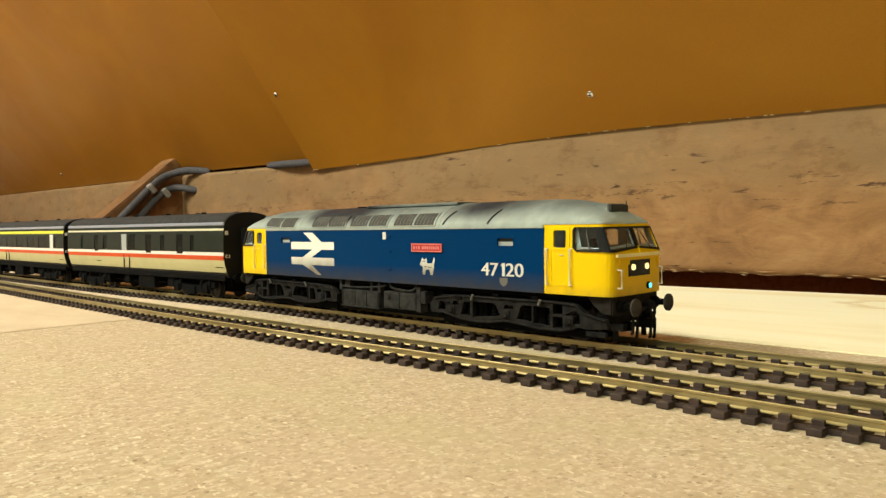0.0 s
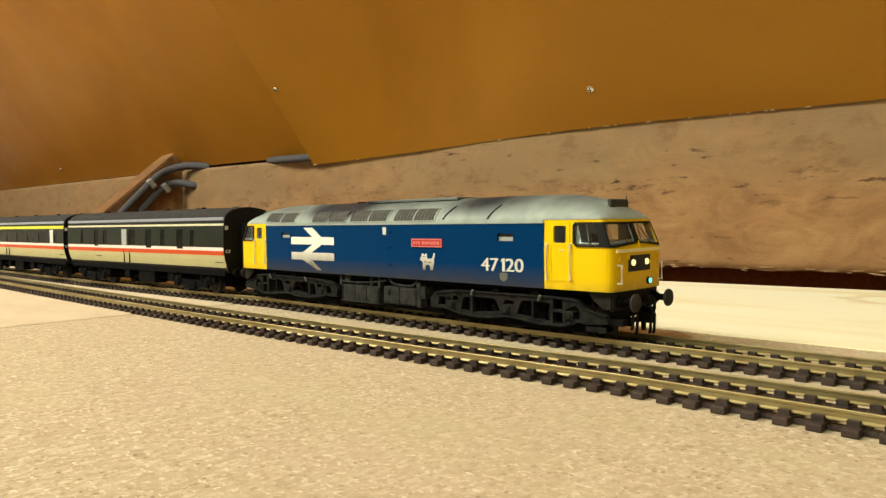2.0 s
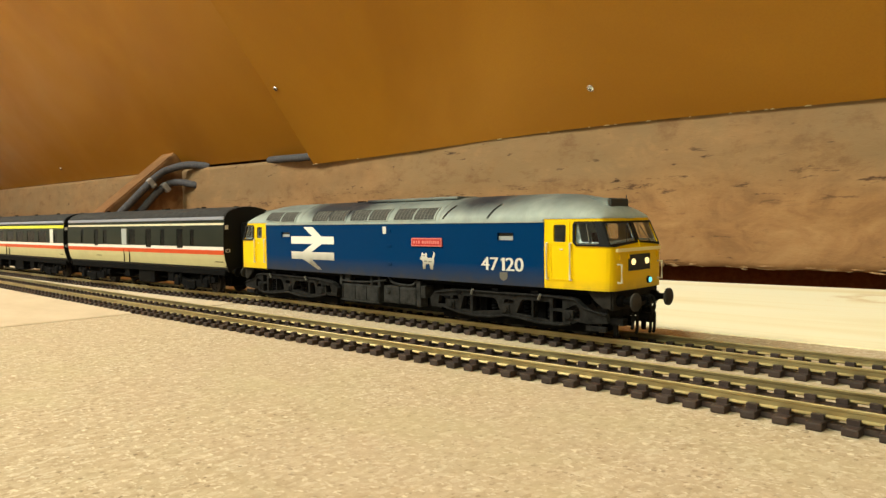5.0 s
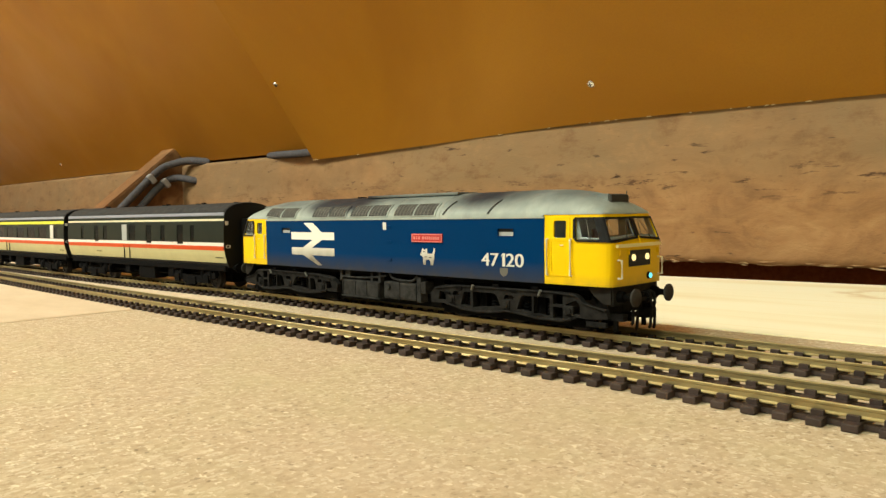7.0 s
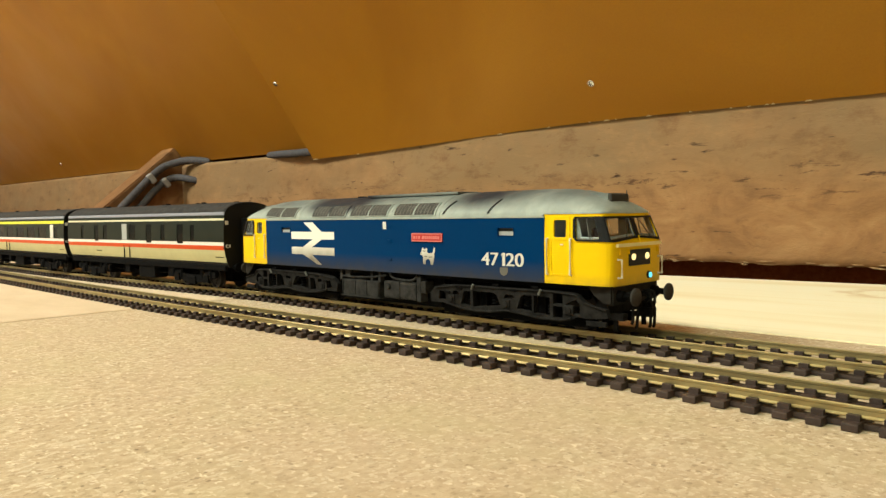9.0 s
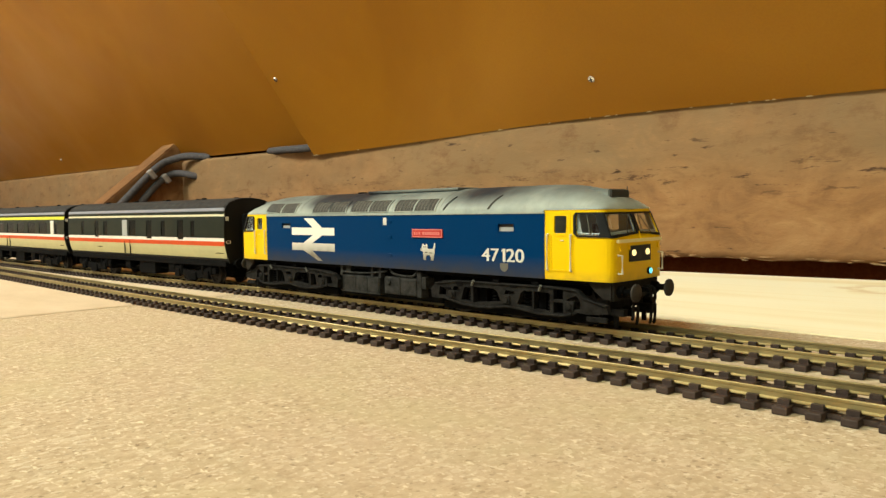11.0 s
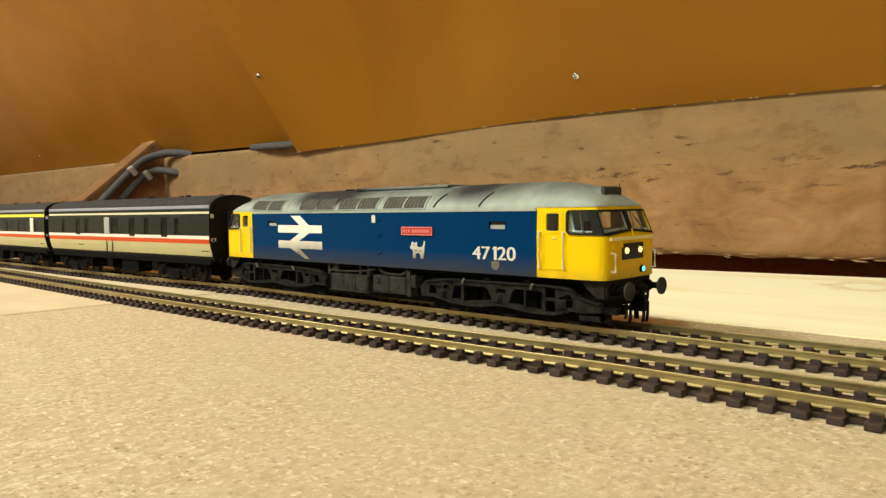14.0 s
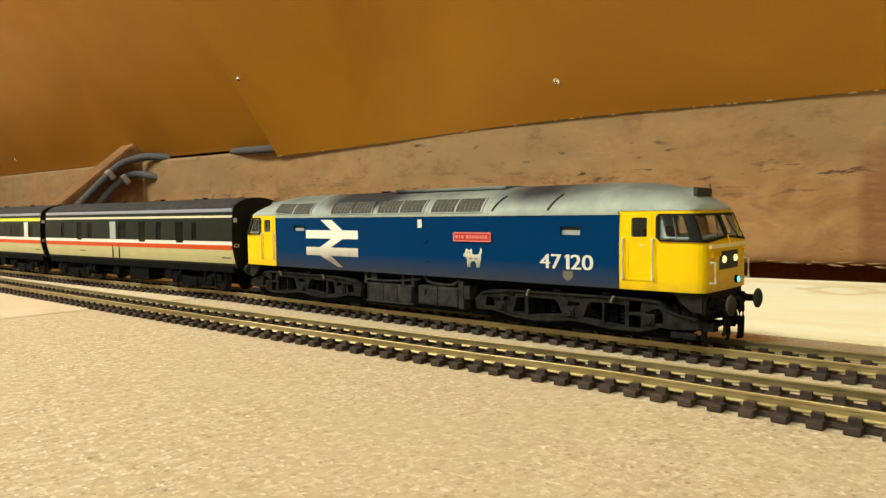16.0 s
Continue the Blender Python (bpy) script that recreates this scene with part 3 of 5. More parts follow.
def make_shell():
    """The dim, unseen loft round the layout, closed on all sides; pale faces bounce neutral fill."""
    def wall(name, bm, material, label):
        tagged(part(name, bm, material), label, name.split("_")[0], kind="structure")
    ridge = Vector((0, 0.2935, 0.1178)) + UP * 2.1
    wall("ceiling", boxm(-2.7, 1.1, ridge.y - 0.6, ridge.y + 0.01, ridge.z - 0.02, ridge.z + 0.03), M["farsheet"], "unseen flat white strip along the roof ridge")
    bm = bmesh.new()
    a, b = ridge + Vector((0, -0.58, 0)), Vector((0, -3.2, 0.1))
    vs = [bm.verts.new(v) for v in ((-2.7, a.y, a.z), (1.1, a.y, a.z), (1.1, b.y, b.z), (-2.7, b.y, b.z))]
    top = [bm.verts.new(v.co + Vector((0, -0.03, 0.04))) for v in vs]
    bm.faces.new(vs)
    bm.faces.new(top)
    for k in range(4):
        bm.faces.new((vs[k], vs[(k + 1) % 4], top[(k + 1) % 4], top[k]))
    wall("ceiling_slope", bm, M["farsheet"], "unseen far roof slope of the loft, white to bounce fill light")
    # east wall is darker, so less light bounces onto the nose
    for nm, x0, x1 in (("wall_west", -2.76, -2.7), ("wall_east", 1.1, 1.16)):
        wall(nm, boxm(x0, x1, -3.3, 0.5, -0.8, 1.9), M["plaster"] if x0 < 0 else M["floor"], "unseen plain gable wall closing the loft")
    wall("wall_south", boxm(-2.7, 1.1, -3.3, -3.2, -0.8, 0.16), M["plaster"], "unseen low wall under the far roof slope")
    wall("floor", boxm(-2.7, 1.1, -3.3, 0.5, -0.84, -0.8), M["floor"], "unseen loft floor far below the layout")
    # dark pieces added to paint the shaded gap under the beam
    wall("wall_north", boxm(-2.7, 1.1, 0.40, 0.46, -0.8, 0.30), M["dark"], "added dark closing wall, coloured as the shade behind the beam")
    wall("wall_plate", boxm(-2.7, 1.1, 0.312, 0.36, -0.018, 0.0078), M["plate"], "added dark red-brown strip, coloured as the shade under the beam")
    wall("eaves_board", boxm(-2.7, 1.1, 0.10, 0.40, -0.060, -0.0188), M["dark"], "added dark board, coloured as the shade below the plank")


make_shell()

# ---- track
RAIL_TOP, GAUGE, T2 = 0.005, 0.0165, -0.0477
X_LEFT, X_RIGHT, PITCH = -1.02, 0.46, 0.00715


def bend_near(x):
    """How far the front track drifts sideways from its line."""
    return -0.018 * (1 - math.exp(-max(0.0, 0.15 - x) / 0.22))


def bend_far(x):
    """The same for the track that carries the train."""
    return -0.030 * (1 - math.exp(-max(0.0, -0.11 - x) / 0.30))


def rail_mesh(bend, off):
    h = RAIL_TOP
    half = [(0.00085, 0.0024), (0.00085, 0.00265), (0.00035, 0.00305), (0.0003, 0.0041), (0.00046, 0.00425), (0.00046, 0.00485), (0.0003, h)]
    prof = half + [(-a, b) for a, b in half[::-1]]
    bm = bmesh.new()
    n = 90
    at = [X_LEFT + (X_RIGHT - X_LEFT) * i / n for i in range(n + 1)]
    rings = [[bm.verts.new((x, bend(x) + off + a, b)) for a, b in prof] for x in at]
    for p, q in zip(rings, rings[1:]):
        for k in range(len(prof)):
            bm.faces.new((p[k], p[(k + 1) % len(prof)], q[(k + 1) % len(prof)], q[k]))
    bm.faces.new(rings[0])
    bm.faces.new(rings[-1][::-1])
    return mesh("rail", bm, M["rail"])


def sleeper_mesh():
    bm = bmesh.new()
    box(bm, -0.00175, 0.00175, -0.0134, 0.0134, 0.00004, 0.00195, bevel=0.0004)
    for y in (-GAUGE / 2 - 0.0005, GAUGE / 2 + 0.0005):
        box(bm, -0.0012, 0.0012, y - 0.0008, y + 0.0008, 0.0018, 0.00238)
        for s in (-1, 1):
            box(bm, -0.0013, 0.0013, y + s * 0.0014 - 0.0007, y + s * 0.0014 + 0.0007, 0.0018, 0.0032)
        box(bm, 0.0016, PITCH - 0.0016, y - 0.0011, y + 0.0011, 0.0002, 0.0014)
    return mesh("sleeper", bm, M["sleeper"])


SLEEPER = sleeper_mesh()


def make_track(y, phase, bend):
    track = empty("track")
    track.location = (0, y, 0)
    tagged(track, "flexible model railway track with dark sleepers and brassy rails", "track", "parallel tracks")
    for s in (-1, 1):
        r = new("rail", rail_mesh(bend, s * (GAUGE / 2 + 0.00046)))
        r.parent = track
    x = X_LEFT + phase
    while x < X_RIGHT - 0.004:
        o = new("sleeper", SLEEPER)
        o.parent = track
        o.location = (x, bend(x), 0)
        o.rotation_euler = (0, 0, math.atan((bend(x + 0.002) - bend(x - 0.002)) / 0.004))
        x += PITCH


make_track(T2, (0.2051 - X_LEFT) % PITCH, bend_near)
make_track(0.0, (0.1794 - X_LEFT) % PITCH, bend_far)

# ---- locomotive
W = 0.0178
PLAN0 = [(0.0933, -0.0178), (0.104, -0.0178), (0.114, -0.0178), (0.1188, -0.0174), (0.1207, -0.0162), (0.1212, -0.0138), (0.1214, -0.008), (0.1215, 0.0)]


def plan_curve():
    pts = [Vector((x, y, 0)) for x, y in PLAN0] + [Vector((x, -y, 0)) for x, y in PLAN0[-2::-1]]
    pts = smooth_path(pts, 3)
    us = [0.0]
    for a, b in zip(pts, pts[1:]):
        us.append(us[-1] + (b - a).length)
    mid = us[-1] / 2
    return np.array([u - mid for u in us]), np.array([p[0] for p in pts]), np.array([p[1] for p in pts])


PU, PX, PY = plan_curve()
U_END = float(PU[-1])


def cab_point(u, z, out=0.0):
    """A point of the cab's skin: u runs round the nose (negative on the -y side), z up."""
    x, y = float(np.interp(u, PU, PX)), float(np.interp(u, PU, PY))
    e = 0.0004
    tx, ty = float(np.interp(u + e, PU, PX) - np.interp(u - e, PU, PX)), float(np.interp(u + e, PU, PY) - np.interp(u - e, PU, PY))
    k = math.hypot(tx, ty)
    x, y = x + out * ty / k, y - out * tx / k
    w = min(1, max(0, (x - 0.1045) / 0.0155))
    w = w * w * (3 - 2 * w)
    rise = max(0.0, z - 0.0368)
    x -= rise * 0.40 * w
    y *= 1 - rise * (2.0 + 3.0 * w)
    return Vector((x, y, z))


def u_at(x):
    """u on the -y side for a given x along the flank."""
    k = len(PU) // 2
    return float(np.interp(x, PX[:k], PU[:k]))


CUT_U = [u_at(0.1045) + 0.0012 * i for i in range(34)]
CUT_U = [u for u in CUT_U if u < 0] + [0.0] + [-u for u in CUT_U if u < 0]
CUT_V = [0.0368, 0.0395, 0.042, 0.0445]
U_SIDE0, U_SIDE1 = u_at(0.1064), u_at(0.1172)
U_SCREEN0, U_SCREEN1 = u_at(0.1192) + 0.0014, -0.0011


def mirror_loop(loop):
    return [(-u, v) for u, v in loop][::-1]


DOOR_WIN = rounded(u_at(0.0977), u_at(0.1030), 0.0388, 0.0449, 0.0006, 3)
SIDE_WIN = rounded(U_SIDE0 + 0.0006, U_SIDE1, 0.0381, 0.0455, 0.0010, 3)
SCREEN = [(U_SCREEN0, 0.0381), (U_SCREEN1, 0.0390), (U_SCREEN1, 0.0453), (U_SCREEN0 + 0.0002, 0.0453)]
WINS = [DOOR_WIN, SIDE_WIN, SCREEN]


def cab_part(name, outer, holes, out, thick, material, parent, label="", cuts=True):
    bm = sheet2d(outer, holes, CUT_U if cuts else (), CUT_V if cuts else (), step=0.0012)
    layered(bm, lambda u, z, k: cab_point(u, z, out - k * thick))
    return part(name, bm, material, parent, label)


def quad(u0, u1, z0, z1):
    return [(u0, z0), (u1, z0), (u1, z1), (u0, z1)]


def u_front(y):
    """u on the nose for a given y there."""
    k = np.where(PX > 0.117)[0]
    return float(np.interp(y, PY[k], PU[k]))


def make_cab(loco, turn, lit):
    cab = cab_part("cab", quad(-U_END, U_END, 0.0222, 0.0474), WINS + [mirror_loop(w) for w in WINS], 0.0, 0.0007, M["yellow"], loco, "yellow cab shell")
    part_holes = WINS + [mirror_loop(w) for w in WINS]
    cab_part("cab_lining", quad(-U_END, U_END, 0.0230, 0.0466), part_holes, -0.0008, 0.0003, M["cabin"], cab, "dull grey cab lining")
    surround = [(U_SIDE0 - 0.0004, 0.0388), (U_SIDE0 + 0.001, 0.0375), (U_SIDE1 + 0.001, 0.0374), (U_SCREEN0 + 0.001, 0.0372), (-0.006, 0.0380), (0, 0.0384)]
    surround += [(-u, z) for u, z in surround[-2::-1]] + [(-(U_SIDE0 - 0.0004), 0.0450), (-(U_SIDE0 + 0.0006), 0.0460), (U_SIDE0 + 0.0006, 0.0460), (U_SIDE0 - 0.0004, 0.0450)]
    holes = [SIDE_WIN, SCREEN, mirror_loop(SIDE_WIN), mirror_loop(SCREEN)]
    cab_part("window_surround", surround, holes, 0.00045, 0.0008, M["black"], cab, "black window surround")
    for w in WINS:
        for loop in (w, mirror_loop(w)):
            pane = cab_part("window_pane", loop, [], -0.00035, 0.0003, M["glass"], cab, "clear cab glazing", cuts=True)
            pane.visible_shadow = False
    for side in (1, -1):
        f = (lambda l: l) if side == 1 else mirror_loop
        # pale strips paint the light caught along the edges of the glass
        edge = [(U_SIDE0 + 0.0008, 0.0384), (U_SIDE1 - 0.0006, 0.0384), (U_SIDE1 - 0.0006, 0.0388), (U_SIDE0 + 0.0028, 0.0390), (U_SIDE0 + 0.0015, 0.0452), (U_SIDE0 + 0.0008, 0.0452)]
        cab_part("glazing_edge", f(edge), [], -0.0008, 0.0003, M["pale"], cab, "pale strip painted as light caught along the cab glazing's edge")
        bar = quad(U_SIDE0 + 0.0062, U_SIDE0 + 0.0065, 0.0384, 0.0453)
        cab_part("window_bar", f(bar), [], -0.0002, 0.0004, M["grille"], cab, "thin upright bar in the side window")
        sill = [(U_SCREEN0 + 0.0006, 0.0384), (U_SCREEN1 - 0.0004, 0.0393), (U_SCREEN1 - 0.0004, 0.0398), (U_SCREEN0 + 0.0006, 0.0390)]
        cab_part("glazing_edge", f(sill), [], -0.0008, 0.0003, M["pale"], cab, "pale strip painted as light caught along the windscreen's edge")
        door = quad(u_at(0.0960), u_at(0.1045), 0.0252, 0.0463)
        rim = rounded(u_at(0.0972), u_at(0.1035), 0.0382, 0.0455, 0.0008, 3)
        lo = quad(u_at(0.0966), u_at(0.1039), 0.0258, 0.0378)
        f = (lambda l: l) if side == 1 else mirror_loop
        cab_part("door_frame", f(door), [f(rim), f(lo)], 0.00018, 0.0003, M["yellow"], cab, "raised yellow door frame")
        cab_part("window_rim", f(rim), [f(DOOR_WIN)], 0.00022, 0.0004, M["yellow"], cab)
        for x in (0.0949, 0.1050):
            u = u_at(x) * side
            pts = [cab_point(u, 0.0255, 0.0), cab_point(u, 0.0255, 0.0007), cab_point(u, 0.0383, 0.0007), cab_point(u, 0.0383, 0.0)]
            part("handrail", tube(bmesh.new(), pts, 0.00042, 6), M["rail_white"], cab, "thin cream handrail")
        u = u_front(-0.0136) * side
        pts = [cab_point(u, 0.0250, 0.0), cab_point(u, 0.0250, 0.0016), cab_point(u, 0.0312, 0.0016), cab_point(u, 0.0312, 0.0)]
        part("handrail", tube(bmesh.new(), pts, 0.00042, 7), M["rail_white"], cab, "short cream handrail beside the lights")
        u = u_at(0.1012) * side
        part("door_handle", tube(bmesh.new(), [cab_point(u - 0.0006, 0.0362, 0.0002), cab_point(u + 0.0006, 0.0362, 0.0002)], 0.0002, 6), M["rail_white"], cab)
    cab_part("ledge", quad(u_front(-0.0146), -u_front(-0.0146), 0.0355, 0.0366), [], 0.0010, 0.0013, M["ledge"], cab, "pale ledge below the windscreens")
    panel = cab_part("light_panel", quad(u_front(-0.0072), u_front(0.0072), 0.0287, 0.0343), [], 0.0003, 0.0006, M["black"], cab, "black panel with two marker lights")
    for y in (-0.0046, 0.0046):
        c = cab_point(u_front(y), 0.0318, 0.0003)
        part("marker_light", turned(bmesh.new(), [(-0.0002, 0.0011), (0.0004, 0.0011), (0.0007, 0.0007)], c, "x", 14), M["marker"] if lit else M["white"], panel, "glowing warm-white marker light")
    c = cab_point(u_front(0.0062), 0.0249, 0.0002)
    lamp = part("headlamp", turned(bmesh.new(), [(-0.0004, 0.0013), (0.0004, 0.0013), (0.0006, 0.0010)], c, "x", 16), M["black"], cab)
    part("lens", turned(bmesh.new(), [(0.0005, 0.0010), (0.0009, 0.0009), (0.0011, 0.0005)], c, "x", 16), M["headlamp"] if lit else M["white"], lamp, "glowing blue-white headlamp lens")
    for y in (-0.0128, -0.0075, 0.0128):
        c = cab_point(u_front(y), 0.0338, 0.0)
        part("lamp_iron", boxm(c.x - 0.0004, c.x + 0.0006, c.y - 0.0003, c.y + 0.0003, c.z - 0.0009, c.z + 0.0009), M["yellow"], cab)
    for y0, y1 in ((-0.0085, -0.0045), (0.0085, 0.0045)):
        a, b = cab_point(u_front(y0), 0.0379, 0.0006), cab_point(u_front(y1), 0.0445, 0.0006)
        part("wiper", tube(bmesh.new(), [a, b], 0.00016, 5), M["black"], cab)
    part("mast", tube(bmesh.new(), [cab_point(0, 0.0364, 0.0006), cab_point(0, 0.0392, 0.0006)], 0.0002, 5), M["yellow"], cab)
    # inside of the cab: bulkhead, desk, seats, floor
    part("bulkhead", boxm(0.0935, 0.0945, -0.0165, 0.0165, 0.024, 0.0468), M["cabin"], cab, "grey cab bulkhead")
    bm = boxm(0.1085, 0.1168, -0.0130, 0.0130, 0.030, 0.0364, bevel=0.0008)
    part("control_desk", bm, M["cabin"], cab, "grey control desk")
    part("cab_floor", boxm(0.0946, 0.1185, -0.0150, 0.0150, 0.024, 0.0252), M["dirty"], cab)
    for y in (-0.0085, 0.0085):
        bm = boxm(0.0985, 0.1035, y - 0.0028, y + 0.0028, 0.0300, 0.0320, bevel=0.0007)
        box(bm, 0.0978, 0.0994, y - 0.0027, y + 0.0027, 0.0322, 0.0415, bevel=0.0006)
        box(bm, 0.1000, 0.1015, y - 0.0010, y + 0.0010, 0.0250, 0.0302)
        part("seat", bm, M["seat"], cab, "brown cab seat")
    # nose underframe: skirt, buffer beam, buffers, hoses, coupling
    for s in (-1, 1):
        sk = [(0.1100, 0.0222), (0.1196, 0.0222), (0.1196, 0.0162), (0.1168, 0.0160), (0.1128, 0.0190)]
        part("skirt", plate_xz(sk, [], s * 0.0158, -s * 0.0012), M["skirt"], cab, "grey skirt beneath the cab")
    beamp = part("buffer_beam", boxm(0.1182, 0.1202, -0.0150, 0.0150, 0.0155, 0.0222, bevel=0.0004), M["skirt"], cab, "dusty buffer beam")
    for y in (-0.0114, 0.0114):
        bm = turned(bmesh.new(), [(0.1200, 0.0021), (0.1222, 0.0019), (0.1224, 0.0012), (0.1262, 0.0011)], (0, y, 0.0186), "x", 16)
        sh_ = part("buffer", bm, M["dirty"], cab, "sprung round buffer", smooth=False)
        part("buffer_head", turned(bmesh.new(), [(0.1260, 0.0026), (0.1263, 0.0031), (0.1268, 0.0031), (0.1272, 0.0024), (0.1274, 0.0010)], (0, y, 0.0186), "x", 24, 1.1), M["bufferhead"], sh_, "dusty flat buffer face")
    for y, l, bend in ((-0.0075, 0.0098, 0.0010), (-0.0050, 0.0115, 0.0012), (0.0050, 0.0124, 0.0008), (0.0074, 0.0126, 0.0010)):
        pts = smooth_path([(0.1200, y, 0.0192), (0.1218 + bend, y, 0.0190), (0.1224 + bend, y, 0.0165), (0.1222 + bend, y, 0.0192 - l), (0.1216 + bend, y, 0.0186 - l)], 2)
        part("brake_hose", tube(bmesh.new(), pts, 0.00055, 8), M["under"], cab, "black hanging brake hose", smooth=True)
    bm = boxm(0.1200, 0.1235, -0.0008, 0.0008, 0.0178, 0.0196, bevel=0.0003)
    tube(bm, smooth_path([(0.1232, 0, 0.0188), (0.1246, 0, 0.0190), (0.1250, 0, 0.0172), (0.1240, 0, 0.0162)], 2), 0.0006, 6)
    part("coupling", bm, M["dirty"], cab, "black screw coupling")
    bm = boxm(0.1130, 0.1190, -0.0020, 0.0020, 0.0100, 0.0120, bevel=0.0005)
    part("coupler_pocket", bm, M["dirty"], cab)
    cab.matrix_local = Matrix.Rotation(turn, 4, "Z")
    return cab


def roof_dims(x):
    s = abs(x)
    tip = cab_point(0.0, 0.0468, 0.0002).x
    top = 0.0567 if s < 0.07 else 0.0466 + 0.0101 * max(0.0, 1 - (min(s, tip) - 0.07) ** 4 / (tip - 0.07) ** 4) ** 0.6
    if s < 0.093:
        return 0.0176, 0.0458, top
    # width follows the cab's brow
    k = len(PU) // 2
    pts = [cab_point(float(u), 0.0468, 0.0002) for u in PU[:k + 1]]
    w = float(np.interp(s, [p.x for p in pts], [-p.y for p in pts]))
    return w, 0.0470, top


def roof_point(x, a, out=0.0):
    w, z0, z1 = roof_dims(x)
    y = -w * (abs(math.cos(a)) ** 1.3) * (1 if math.cos(a) > 0 else -1)
    z = z0 + (z1 - z0) * abs(math.sin(a)) ** 0.95
    ny, nz = -math.cos(a), math.sin(a)
    return Vector((x, y + ny * out, z + nz * out))


def roof_patch(bm, x0, x1, a0, a1, out, na=6, nx=1, skew=0.0):
    """A thin raised patch that follows the roof's curve."""
    g = []
    for o in (out, -0.0003):
        g.append([[bm.verts.new(roof_point(x0 + (x1 - x0) * i / nx + skew * (k / na), a0 + (a1 - a0) * k / na, o)) for k in range(na + 1)] for i in range(nx + 1)])
    for i in range(nx):
        for k in range(na):
            for gg in g:
                bm.faces.new((gg[i][k], gg[i + 1][k], gg[i + 1][k + 1], gg[i][k + 1]))
    f, b = g
    for k in range(na):
        for i in (0, nx):
            bm.faces.new((f[i][k], f[i][k + 1], b[i][k + 1], b[i][k]))
    for i in range(nx):
        for k in (0, na):
            bm.faces.new((f[i][k], f[i + 1][k], b[i + 1][k], b[i][k]))
    return bm


def make_roof(loco):
    bm = bmesh.new()
    tip = cab_point(0.0, 0.0468, 0.0002).x
    xs = list(np.linspace(0, 0.084, 22)) + list(np.linspace(0.087, tip - 0.0045, 18)) + [tip - 0.0045 * (1 - k / 9) ** 1.8 for k in range(1, 9)] + [tip - 0.00002]
    xs = [-x for x in xs[:0:-1]] + xs
    na = 28
    rings = [[bm.verts.new(roof_point(x, math.pi * k / na)) for k in range(na + 1)] for x in xs]
    for p, q in zip(rings, rings[1:]):
        for k in range(na):
            bm.faces.new((p[k], q[k], q[k + 1], p[k + 1]))
    bm.faces.new(rings[0])
    bm.faces.new(rings[-1])
    roof = part("roof", bm, M["roof"], loco, "weathered pale grey roof stained with soot", smooth=True)
    # side grilles on the roof's flank, alike on both flanks
    for x0, x1 in ((-0.0930, -0.0660), (-0.0510, -0.0235), (-0.0200, 0.0068), (0.0110, 0.0370)):
        for flip in (False, True):
            def A(d):
                a = radians(d)
                return math.pi - a if flip else a
            g = part("roof_grille", roof_patch(bmesh.new(), x0, x1, A(7.5), A(36), 0.00012, 8, 2), M["grilledark"], roof, "dark grey louvred roof grille")
            bm = bmesh.new()
            n = 12
            for i in range(n + 1):
                c = x0 + (x1 - x0) * i / n
                roof_patch(bm, c - 0.00020, c + 0.00020, A(7.5), A(36), 0.0003, 6)
            for d in np.linspace(9, 35, 9):
                roof_patch(bm, x0, x1, A(d - 0.35), A(d + 0.35), 0.00022, 1, 2)
            part("slat", bm, M["grille"], g)
            bm = bmesh.new()
            for c, hw in ((x0, 0.0004), ((x0 + x1) / 2, 0.00045), (x1, 0.0004)):
                roof_patch(bm, c - hw, c + hw, A(7), A(36.5), 0.00036, 6)
            for d in (7.2, 36.3):
                roof_patch(bm, x0, x1, A(d - 0.7), A(d + 0.7), 0.00034, 1, 2)
            part("grille_frame", bm, M["roof"], g, "pale grey frame round the grille")
    for x in (0.0425, 0.0668):
        for flip in (False, True):
            def A2(d):
                a = radians(d)
                return math.pi - a if flip else a
            part("roof_strap", roof_patch(bmesh.new(), x - 0.001, x - 0.0004, A2(9), A2(40), 0.0004, 8, 1, 0.0034), M["grilledark"], roof, "dark panel joint across the roof")
    for x in (-0.062, 0.0092, 0.0395):
        part("panel_seam", roof_patch(bmesh.new(), x, x + 0.0003, radians(4), radians(176), 0.00012, 30), M["roof"], roof)
    bm = boxm(-0.020, 0.040, -0.0065, 0.0065, 0.0560, 0.0572, bevel=0.0004)
    part("roof_hatch", bm, M["roof"], roof, "raised grey roof hatch")
    bm = turned(bmesh.new(), [(0.0560, 0.0024), (0.0571, 0.0024), (0.0572, 0.0018)], (-0.032, 0, 0), "z", 18)
    part("exhaust_port", bm, M["dirty"], roof, "sooty exhaust port")
    for s in (1, -1):
        bm = bmesh.new()
        vs = [bm.verts.new((s * x, y * f, z)) for x, z0, z1, f in ((0.0920, 0.0535, 0.0552, 0.7), (0.1132, 0.0500, 0.0541, 1.0)) for y in (-0.0062, 0.0062) for z in (z0, z1)]
        for q in ((0, 1, 3, 2), (4, 6, 7, 5), (0, 4, 5, 1), (2, 3, 7, 6), (0, 2, 6, 4), (1, 5, 7, 3)):
            bm.faces.new([vs[i] for i in q])
        bmesh.ops.bevel(bm, geom=bm.edges[:], offset=0.0005, segments=2, affect="EDGES")
        hb = part("horn_box", bm, M["roof"], roof, "grey horn cover above the cab")
        gr = bmesh.new()
        box(gr, min(s * 0.1129, s * 0.1140), max(s * 0.1129, s * 0.1140), -0.0058, 0.0058, 0.0512, 0.0538, bevel=0.0003)
        tube(gr, [(s * 0.1136, 0.0050, 0.0536), (s * 0.1136, 0.0050, 0.0552)], 0.0002, 5)
